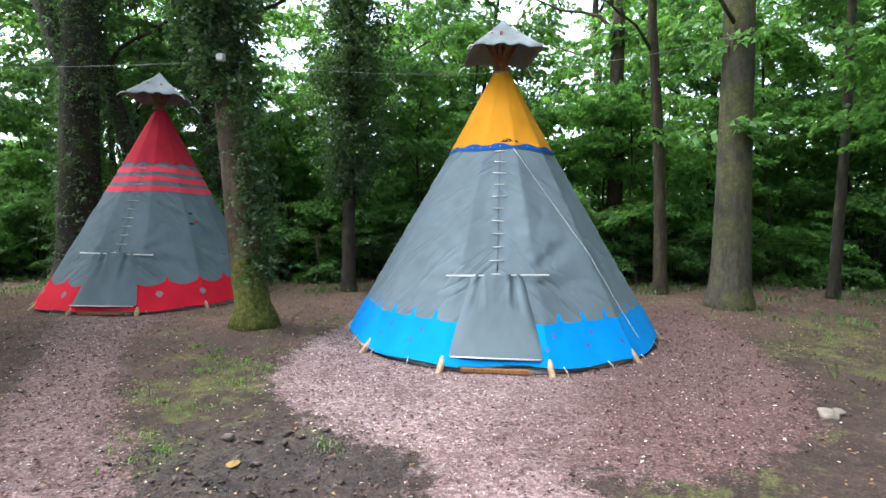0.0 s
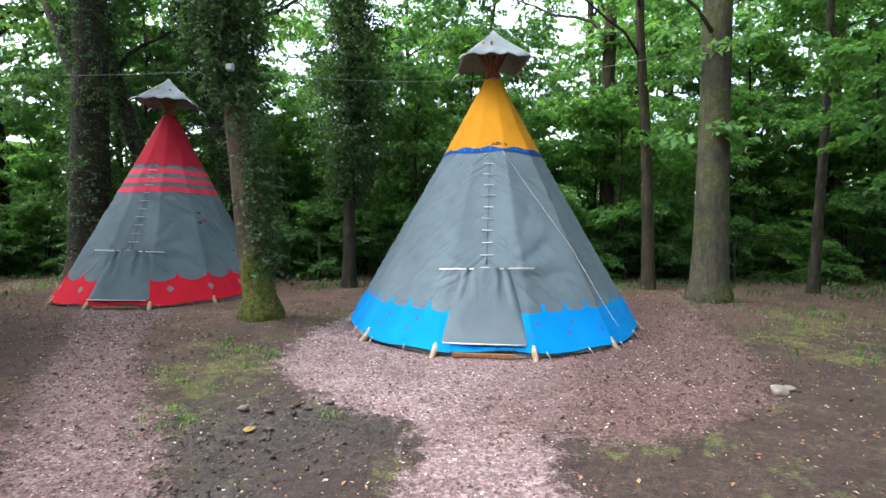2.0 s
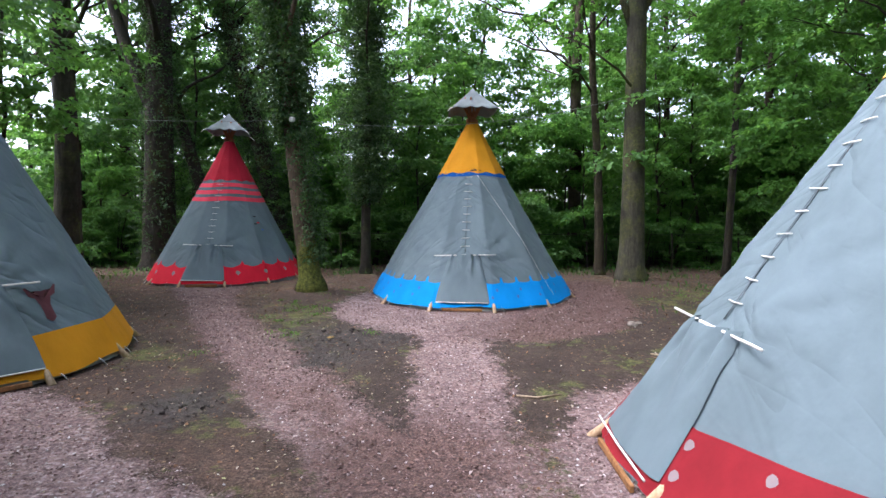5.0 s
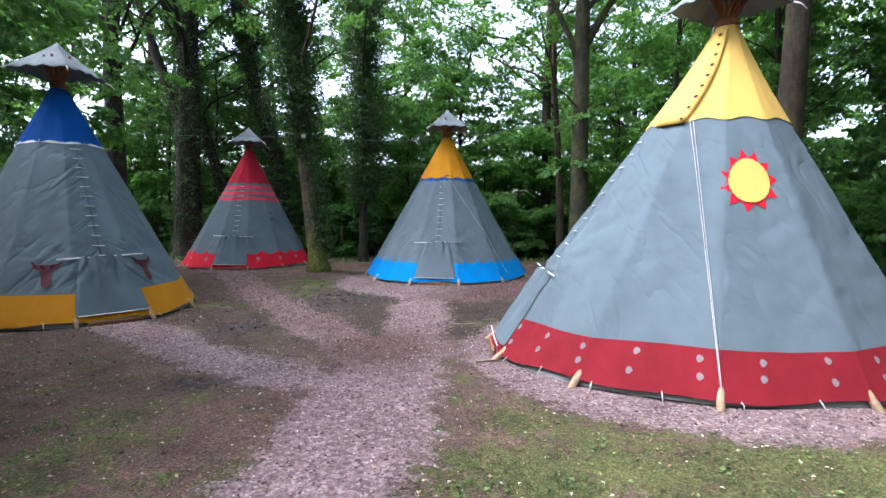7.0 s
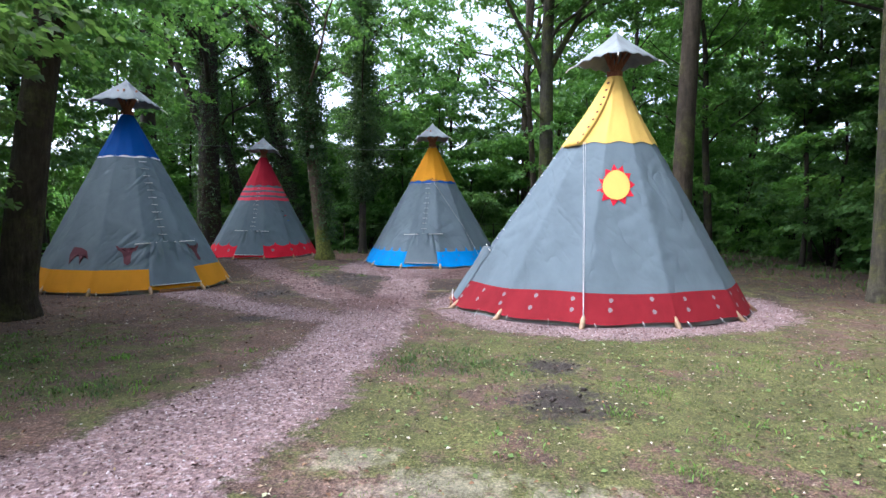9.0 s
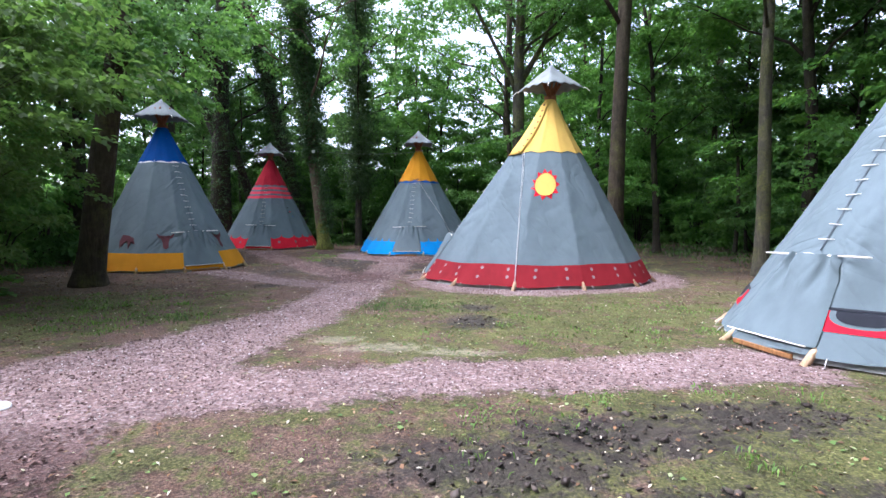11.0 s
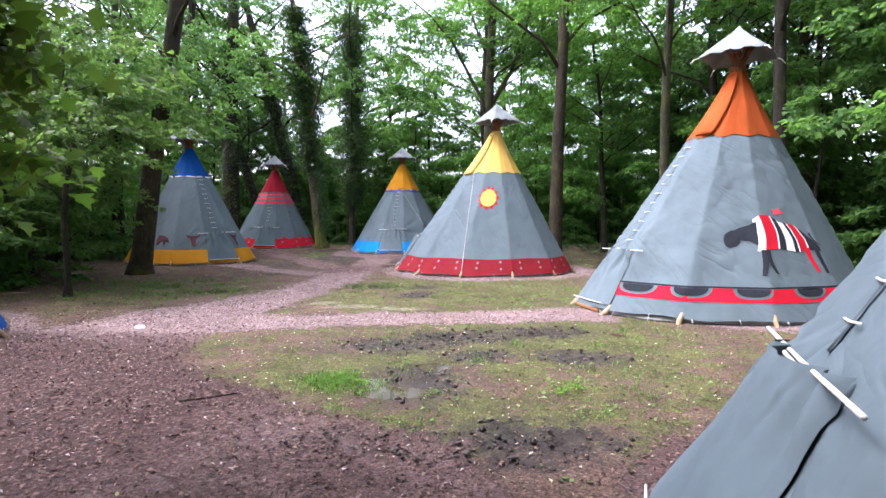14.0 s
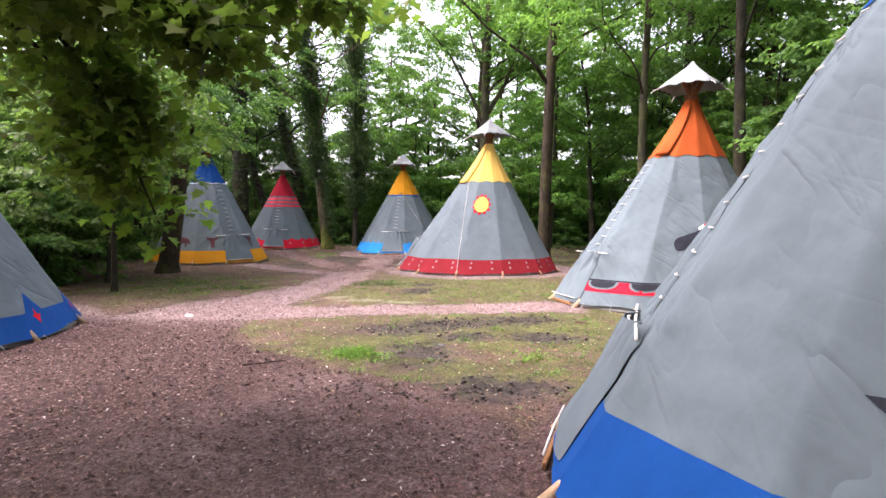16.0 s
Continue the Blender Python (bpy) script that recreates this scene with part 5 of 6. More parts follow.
def plant(kinds, spots, seed):
    """Set copies of the given kinds at the spots, each a thing of its own, turned at random."""
    r = random.Random(seed)
    light = [k for k in range(len(kinds)) if not k % 2]
    for i, (x, y) in enumerate(spots):
        m = pose(x, y, float(ground_height(x, y)) - 0.02, 0, 0, r.uniform(0, 360))
        if i < len(kinds):
            kinds[i].matrix_basis = m
        else:
            copy_thing(kinds[light[i % len(light)] if x > 1 and y > 8 else i % len(kinds)], m)


TAKEN = [(-2.65, 7.35), (4.87, 8.74), (5.0, 12.0), (8.6, 11.5), (-2.25, 12), (-8.9, 13), (-5.2, 14.2), (-10.1, 10.4), (6.6, 2), (9.3, -0.2), (11, -3), (13.4, -5.6), (-11, 5.5), (-5.3, -1.85), (9.4, 13.5), (9.7, 7.0), (-9.8, 4.4), (-7.4, -2.8), (12, 2.2), (-9.4, -3.2)]


def scatter(count, wanted, gap, seed, box):
    r = random.Random(seed)
    spots = []
    for tries in range(6000):
        x, y = r.uniform(box[0], box[1]), r.uniform(box[2], box[3])
        if not wanted(x, y) or any((x - a) ** 2 + (y - b) ** 2 < gap * gap for a, b in spots) or any((x - a) ** 2 + (y - b) ** 2 < 1.7 for a, b in TAKEN):
            continue
        spots.append((x, y))
        if len(spots) >= count:
            break
    return spots


def forest():
    """The tall trees of the wood round the clearing."""
    kinds = []
    for k in range(5):
        height = 12 + 1.5 * k
        path = trunk_path(height, (0.5 * math.sin(k), 0.4 * math.cos(2 * k)), 0.6, 50 + k * 2.3)
        v, f, tips = trunk_parts(path, 0.13 + 0.03 * k, 12, 90 + k, 1.3, 9)
        ob = tagged(empty("tree"), "tall leafy tree in the surrounding wood", "tree", "trees round the camp")
        mesh_object("trunk", v, f, BARK_DARK if k % 2 else BARK_BROWN, ob, "", True)
        g = np.random.default_rng(200 + k)
        blobs = []
        for t in tips:
            s = 1.2 + 0.7 * g.random()
            blobs.append((t.x * 1.2, t.y * 1.2, t.z * 0.95, s, s, s * 0.6))
        blobs = [b for b in blobs if b[2] < 8.2 or g.random() < 0.36]
        for j in range(14):
            a, h, d = g.random() * 6.28, 1.8 + 7 * g.random(), 0.8 + 1.6 * g.random()
            blobs.append((d * math.cos(a), d * math.sin(a), h, 1.2, 1.2, 0.6))
        blobs = [b for b in blobs if g.random() < 0.62]
        crown = new("crown", crown_mesh("crown", blobs, 1150, 0.235, (LEAF_MID, LEAF_DARK, LEAF_BRIGHT, LEAF_DARK, LEAF_MID)[k], 300 + k))
        crown.parent = ob
        kinds.append(ob)

    def in_wood(x, y):
        if y < -14:
            return False
        if y > 8:
            return 14.5 < y < 27 and abs(x) < 22 and not -4.5 < x < 2.5
        return 12.5 < abs(x - 1) < 22
    seen = scatter(40, in_wood, 2.7, 21, (-21, 24, -14, 27))
    # unseen trees round the south, added to cut light there; last four in view
    behind = [(-14, -20), (-10, -26), (-3, -30), (4, -29), (9, -27), (-6, -26), (11, -30), (16, -23), (17, -15), (-15, -15), (-9, -23), (13, -26), (-12, -22), (4.6, -20.2), (1.2, -22), (7.4, -18.8), (10, -17.4), (9.2, -20.5), (-1.8, -21.5), (11.2, -17), (7, -23.5), (-3.4, 21.5), (-0.6, 24.5), (1.6, 21.0), (-1.8, 27.5)]
    seen = [s for k, s in enumerate(seen) if not (s[0] < -9 and s[1] < -2 and k % 2) and not (s[0] < -15 and s[1] < 12)]
    seen = [s for k, s in enumerate(seen) if not (-15 < s[0] < -4.5 and s[1] > 13 and k % 2)]
    plant(kinds, seen + behind, 3)
    for i, (x, y) in enumerate(((15.5, 3.0), (17.5, 0.4), (14.6, 6.4))):
        copy_thing(kinds[(1, 3)[i % 2]], pose(x, y, float(ground_height(x, y)) - 0.02, 0, 0, 61 * i))


forest()


def saplings():
    """Slim young trees in full leaf along the edge of the wood."""
    kinds = []
    for k in range(4):
        g = np.random.default_rng(600 + k)
        height = 5.0 + 1.1 * k
        path = trunk_path(height, (0.4 * math.sin(k * 2), 0.3 * math.cos(k)), 0.5, 70 + k * 1.9)
        v, f, tips = trunk_parts(path, 0.045 + 0.01 * k, 12, 190 + k, 1.2, 7)
        ob = tagged(empty("sapling"), "slim young tree in full green leaf", "tree", "saplings round the camp")
        mesh_object("stem", v, f, BARK_DARK, ob, "", True)
        blobs = [(t.x * 1.3, t.y * 1.3, t.z, 0.75, 0.75, 0.35) for t in tips]
        for j in range(14):
            a, h, d = g.random() * 6.28, 0.9 + (height - 0.8) * g.random(), 0.4 + 0.9 * g.random()
            blobs.append((d * math.cos(a), d * math.sin(a), h, 0.7, 0.7, 0.32))
        crown = new("crown", crown_mesh("crown", blobs, 720, 0.165, (LEAF_BRIGHT, LEAF_LIFTED, LEAF_BRIGHT, LEAF_DARK)[k], 700 + k, 7, 0.3))
        crown.parent = ob
        kinds.append(ob)

    def edge(x, y):
        if y > 8:
            return 14.1 < y < 18 and abs(x - 1) < 15
        return (10.6 < x < 14 or -14.5 < x < -9.6) and y > -9
    plant(kinds, scatter(40, edge, 1.25, 33, (-15, 16, -9, 17)) + [(-5.6, 18.8), (-6.9, 20.2), (-5.0, 19.8), (-8.6, 20.6), (-12.4, 8.2), (-13.4, 5.6), (-12.8, 3.4), (13.4, 2.6), (14.6, 4.6), (13.0, 6.0)], 4)


saplings()


def shrubs():
    """Undergrowth that closes the view between the trunks."""
    r = random.Random(5)
    kinds = []
    for k in range(4):
        g = np.random.default_rng(400 + k)
        ob = tagged(empty("shrub"), "dense leafy shrub at the wood's edge", "shrub", "undergrowth round the camp")
        blobs, v, f = [], [], []
        for j in range(11):
            a, d, h = g.random() * 6.28, 1.3 * g.random(), 0.35 + 3.1 * g.random() * (0.6 + 0.2 * k)
            tip = Vector((d * math.cos(a), d * math.sin(a), h))
            blobs.append((tip.x, tip.y, tip.z, 0.8, 0.8, 0.5))
            sv, sf = tube_points([Vector((0.1 * math.cos(a), 0.1 * math.sin(a), -0.1)), tip * 0.5 + Vector((0, 0, 0.2)), tip], [0.03, 0.02, 0.008], 5)
            o = len(v)
            v += sv
            f += [tuple(i + o for i in q) for q in sf]
        mesh_object("stem", v, f, BARK_DARK, ob, "thin dark stems", True)
        crown = new("leaves", crown_mesh("leaves", blobs, 480, 0.18, (LEAF_MID, LEAF_LIFTED, LEAF_BRIGHT, LEAF_LIFTED)[k], 500 + k))
        crown.parent = ob
        kinds.append(ob)
    spots = [(-13 + 1.15 * i + r.uniform(-.4, .4), 17.2 + r.uniform(-1.2, 1.2)) for i in range(26)]
    spots += [(14.2 + r.uniform(-0.8, 1.2), 15 - 1.7 * i + r.uniform(-.5, .5)) for i in range(15)]
    spots += [(-13.4 + r.uniform(-1.0, 1.0), 14 - 1.8 * i + r.uniform(-.5, .5)) for i in range(14)]
    spots += [(-8.6, -3.4), (-7.4, -4.8), (-9.0, -1.6), (-9.4, -8.0), (-10, 1.2), (-10.2, 3.2)]
    spots += [(-9 + 1.3 * i + r.uniform(-.5, .5), 20.5 + r.uniform(-1.5, 1.5)) for i in range(14)]
    spots += [(-17.5 + r.uniform(-1.5, 1.5), 17 - 1.8 * i) for i in range(9)]
    spots += [(-21 + 1.25 * i + r.uniform(-.4, .4), 14.5 + 0.9 * i + r.uniform(-.6, .6)) for i in range(10)]
    spots += [(-24 + 1.3 * i, 21 + r.uniform(-1, 1)) for i in range(10)]
    plant(kinds, spots, 6)
    for i, (x, y) in enumerate(((-6.9, -5.0), (-7.4, -7.2), (-9.4, -6.4))):
        copy_thing(kinds[1 + i % 2], pose(x, y, float(ground_height(x, y)) - 0.02, 0, 0, 77 * i) @ Matrix.Diagonal((1.0, 1.0, 0.7, 1)))
    # unseen belt in the south, added to block low sky light
    for i in range(26):
        x, y = -9 + 1.25 * i + r.uniform(-.4, .4), -22.5 + r.uniform(-1.5, 1.0)
        far = r.uniform(1.3, 1.9)
        copy_thing(kinds[i % 4], pose(x, y, float(ground_height(x, y)) - 0.02, 0, 0, r.uniform(0, 360)) @ Matrix.Diagonal((far, far, far * 1.25, 1)))
    for i in range(46):
        x, y = -22 + 1.08 * i + r.uniform(-.5, .5), 25.5 + r.uniform(-2.0, 3.0)
        far = r.uniform(1.25, 1.75)
        copy_thing(kinds[1 + i % 2], pose(x, y, float(ground_height(x, y)) - 0.02, 0, 0, r.uniform(0, 360)) @ Matrix.Diagonal((far * 1.2, far * 1.2, far, 1)))
    for i in range(20):
        x, y = 19.5 + r.uniform(-1.5, 2.5), 23 - 1.6 * i + r.uniform(-.5, .5)
        far = r.uniform(1.2, 1.6)
        copy_thing(kinds[1 + i % 2], pose(x, y, float(ground_height(x, y)) - 0.02, 0, 0, r.uniform(0, 360)) @ Matrix.Diagonal((far * 1.2, far * 1.2, far, 1)))
    for i in range(34):
        x, y = -12.5 + 0.75 * i + r.uniform(-.4, .4), 14.6 + r.uniform(-0.9, 0.9)
        s = r.uniform(0.38, 0.72)
        copy_thing(kinds[1 + i % 3], pose(x, y, float(ground_height(x, y)) - 0.02, 0, 0, r.uniform(0, 360)) @ Matrix.Diagonal((s * 1.2, s * 1.2, s * 1.1, 1)))


shrubs()

# ---- cable, box, fence ----
def sagging(a, b, sag, n=24):
    a, b = Vector(a), Vector(b)
    return [a.lerp(b, k / n) - Vector((0, 0, sag * 4 * (k / n) * (1 - k / n))) for k in range(n + 1)]


def build_cable():
    for a, b, sag in (((-2.95, 7.3, 3.78), (4.75, 8.45, 4.62), 0.38), ((-2.95, 7.3, 3.78), (-12.0, 9.5, 4.48), 0.15)):
        tagged(tube("cable", sagging(a, b, sag), 0.0055, CABLE, None, 6), "thin pale cable strung between the trees", "cable", "cables between the trees")
    bm = bmesh.new()
    bmesh.ops.create_cube(bm, size=1.0, matrix=Matrix.Diagonal((0.11, 0.06, 0.10, 1)))
    bmesh.ops.bevel(bm, geom=bm.edges[:], offset=0.012, segments=2, affect="EDGES")
    box = tagged(empty("junction_box", pose(-2.93, 7.03, 3.74, 0, 0, -6)), "small white plastic junction box on the ivy-hung tree", "electrical box")
    plastic = Nodes("white_plastic")
    part("housing", bm, plastic.finish((0.42, 0.42, 0.40), 0.5), box)
    bm = bmesh.new()
    bmesh.ops.create_cube(bm, size=1.0, matrix=Matrix.Translation((0, -0.04, 0)) @ Matrix.Diagonal((0.095, 0.02, 0.085, 1)))
    bmesh.ops.bevel(bm, geom=bm.edges[:], offset=0.006, segments=2, affect="EDGES")
    part("lid", bm, plastic.material, box)


def build_fence():
    ob = tagged(empty("fence", pose(0, 13.4, 0)), "low dark wire fence on wooden posts inside the wood", "fence")
    for k in range(12):
        x = -3.2 + 2.2 * k
        tube("post", [Vector((x, 0.03 * math.sin(k), -0.2)), Vector((x + 0.02, 0, 0.6)), Vector((x + 0.03 * math.sin(k * 2), 0, 1.22))], [0.035, 0.033, 0.03], BARK_DARK, ob, 7)
    for z in (0.3, 0.62, 0.92, 1.17):
        tube("wire", [Vector((-3.4 + 2.2 * k, -0.05, z + 0.015 * math.sin(k * 3 + z))) for k in range(13)], 0.006 if z < 1.1 else 0.009, BARK_DARK, ob, 5)


build_cable()
build_fence()

# ---- what lies on the ground ----
def facing(way, angle):
    """Two directions across the given normals, turned by an angle."""
    t = np.cross(way, np.array([0.3, 0.9, 0.1]))
    t /= np.linalg.norm(t, axis=1, keepdims=True)
    b = np.cross(way, t)
    c, s = np.cos(angle)[:, None], np.sin(angle)[:, None]
    return t * c + b * s, b * c - t * s


def flakes(name, x, y, size, aspect, curl, lift, material, label, category, seed):
    """Many small bent flakes (chips, fallen leaves) as one object that nobody could count."""
    g = np.random.default_rng(seed)
    n = len(x)
    z = ground_height(x, y) + lift
    normal = np.stack([g.normal(0, 0.28, n), g.normal(0, 0.28, n), np.ones(n)], 1)
    normal /= np.linalg.norm(normal, axis=1, keepdims=True)
    t, b = facing(normal, g.random(n) * 6.283)
    s = (size * g.uniform(0.5, 1.5, n))[:, None]
    w = s * aspect * g.uniform(0.7, 1.3, n)[:, None]
    c = np.stack([x, y, z], 1)
    e = normal * s * curl
    verts = np.stack([c - t * s, c + b * w + e, c + t * s, c - b * w + e * g.uniform(0.2, 1, n)[:, None]], 1).reshape(-1, 3)
    me = big_mesh(name, verts, np.arange(4 * n).reshape(-1, 4), material)
    return tagged(new(name, me), label, category, "", "stuff")


def pebbles(name, x, y, size, material, label, category, seed):
    """Many angular stones, eight faces each, as one object."""
    g = np.random.default_rng(seed)
    n = len(x)
    s = (size * g.uniform(0.45, 1.5, n))[:, None]
    c = np.stack([x, y, ground_height(x, y) + s[:, 0] * 0.25], 1)
    a = g.random(n) * 6.283
    t = np.stack([np.cos(a), np.sin(a), g.normal(0, 0.25, n)], 1)
    b = np.stack([-np.sin(a), np.cos(a), g.normal(0, 0.25, n)], 1)
    up = np.stack([g.normal(0, 0.3, n), g.normal(0, 0.3, n), np.ones(n)], 1)
    k = lambda lo, hi: g.uniform(lo, hi, n)[:, None] * s
    p = np.stack([c + t * k(0.7, 1.2), c + b * k(0.5, 0.9), c - t * k(0.7, 1.2), c - b * k(0.5, 0.9), c + up * k(0.35, 0.65), c - up * k(0.3, 0.5)], 1).reshape(-1, 3)
    base = (np.arange(n) * 6)[:, None]
    tri = np.array([[0, 1, 4], [1, 2, 4], [2, 3, 4], [3, 0, 4], [1, 0, 5], [2, 1, 5], [3, 2, 5], [0, 3, 5]])
    faces = (base[:, None, :] + tri[None]).reshape(-1, 3)
    me = big_mesh(name, p, faces, material)
    return tagged(new(name, me), label, category, "", "stuff")


def litter_material(name, *stops, gloss=0.8):
    n = Nodes(name)
    pick = n.add("ShaderNodeNewGeometry").outputs["Random Per Island"]
    spot = n.noise(60, 3, 0.6)
    base = n.ramp(pick, *stops)
    return n.finish(n.mix(n.grey(spot, 0.35, 0.7, 0.0, 0.4), base, (0.08, 0.055, 0.04)), gloss)


def sample(count, keep, box, seed):
    g = np.random.default_rng(seed)
    x, y = g.uniform(box[0], box[1], count), g.uniform(box[2], box[3], count)
    m = g.random(count) < keep(x, y)
    return x[m], y[m]


def in_tent(x, y):
    inside = np.zeros(x.shape, bool)
    for cx, cy, r in ((0.9, 8.2, 2.15), (-5.97, 11.1, 2.0), (-5.99, 2.44, 1.95), (3.96, -0.5, 2.0), (7.84, -6.34, 1.95), (6.22, -14.45, 2.15), (-5.08, -10.2, 2.2)):
        inside |= np.hypot(x - cx, y - cy) < r
    return inside


def build_litter():
    gravel = litter_material("pink_gravel", (0.0, (0.075, 0.042, 0.037)), (0.4, (0.17, 0.105, 0.096)), (0.75, (0.32, 0.22, 0.21)), (0.93, (0.52, 0.44, 0.43)), (1.0, (0.72, 0.69, 0.68)))
    x, y = sample(150000, lambda x, y: np.where(in_tent(x, y), 0, np.clip(way_depth(x, y) * 3 + 0.35, 0, 1) * 0.9 * np.clip((y + 9.7) / 1.3, 0.07, 1) * (1 - 0.72 * trodden(x, y))), (-6, 8.5, -15.8, 8.5), 1)
    pebbles("gravel", x, y, 0.0115, gravel, "loose pink gravel and wood chips on the paths", "gravel", 2)
    chip = litter_material("reddish_wood_chips", (0.0, (0.024, 0.012, 0.010)), (0.4, (0.075, 0.038, 0.031)), (0.75, (0.165, 0.092, 0.075)), (0.965, (0.26, 0.17, 0.145)), (1.0, (0.50, 0.44, 0.41)))
    x, y = sample(140000, lambda x, y: np.where(in_tent(x, y), 0, np.clip(way_depth(x, y) * 3 + 0.4, 0, 1) * np.where(y < -9, 1.0, np.where(y > 1, 0.8, 0.35)) * np.where(y > -9, 0.25 + 0.75 * trodden(x, y), 1.0)), (-6, 6, -16, 9), 21)
    flakes("wood_chips", x, y, 0.017, 0.42, 0.5, 0.010, chip, "loose reddish bark chips on the path", "wood chips", 22)
    pale = litter_material("pale_fallen_leaves", (0.0, (0.16, 0.10, 0.055)), (0.3, (0.27, 0.19, 0.10)), (0.6, (0.36, 0.30, 0.20)), (0.85, (0.54, 0.50, 0.41)), (1.0, (0.34, 0.36, 0.14)))
    x, y = sample(90000, lambda x, y: np.where(in_tent(x, y), 0, np.clip(0.42 - 0.35 * (way_depth(x, y) > 0.1), 0, 1) * np.where((y > -1) & (y < 6.5) & (x > 0.8), 0.35, 1.0)), (-12, 13, -15, 14), 3)
    flakes("leaf_litter", x, y, 0.014, 0.5, 0.35, 0.008, pale, "scattered dry leaves and bits of bark", "fallen leaves", 4)
    dark = litter_material("brown_fallen_leaves", (0.0, (0.045, 0.022, 0.011)), (0.5, (0.14, 0.072, 0.034)), (1.0, (0.30, 0.17, 0.085)))
    x, y = sample(170000, lambda x, y: np.where(in_tent(x, y), 0, np.clip(0.5 - 0.5 * (way_depth(x, y) > 0.05), 0, 1) * np.where(((y > 7) & (x < 3)) | (x < -7), 1.6, np.where((y > 5) | (x < -2.5) | (x > 8), 1.0, 0.35))), (-12, 13, -15, 14.5), 5)
    flakes("brown_leaf_litter", x, y, 0.016, 0.55, 0.4, 0.008, dark, "brown leaf litter under the trees", "fallen leaves", 6)
    clods = litter_material("dark_clods", (0.0, (0.016, 0.012, 0.011)), (0.6, (0.05, 0.04, 0.035)), (1.0, (0.11, 0.09, 0.075)), gloss=0.6)
    x, y = sample(160000, lambda x, y: np.clip(mud_depth(x, y) * 1.3, 0, 0.6) * np.clip(-pond_depth(x, y) * 3, 0, 1), (-6, 7, -14, 8), 7)
    pebbles("mud_clods", x, y, 0.012, clods, "churned wet mud clods", "mud", 8)
    x, y = sample(26000, lambda x, y: np.clip(mud_depth(x, y) * 1.3, 0, 0.7) * np.clip(-pond_depth(x, y) * 3, 0, 1) * np.where(y < -8, 1.0, 0.35), (-6, 7, -14, 8), 9)
    pebbles("mud_lumps", x, y, 0.030, clods, "larger wet mud lumps thrown up by wheels", "mud", 10)


def blades(name, spots, height, per, spread, material, label, seed):
    """Tufts of narrow blades or small leaves, as one object."""
    g = np.random.default_rng(seed)
    c = np.repeat(np.asarray(spots, float), per, 0)
    n = len(c)
    x, y = c[:, 0] + g.normal(0, 1, n) * spread * c[:, 2], c[:, 1] + g.normal(0, 1, n) * spread * c[:, 2]
    z = ground_height(x, y)
    a = g.random(n) * 6.283
    h = height * g.uniform(0.4, 1.3, n)
    out = np.stack([np.cos(a), np.sin(a), np.zeros(n)], 1)
    side = np.stack([-np.sin(a), np.cos(a), np.zeros(n)], 1) * (h * 0.11)[:, None]
    p = np.stack([x, y, z], 1)
    mid = p + out * (h * 0.25)[:, None] + np.array([0, 0, 1.0]) * (h * 0.6)[:, None]
    tip = p + out * (h * 0.75)[:, None] + np.array([0, 0, 1.0]) * (h * 0.75)[:, None]
    verts = np.stack([p, mid + side, tip, mid - side], 1).reshape(-1, 3)
    me = big_mesh(name, verts, np.arange(4 * n).reshape(-1, 4), material)
    return tagged(new(name, me), label, "grass", "", "stuff")


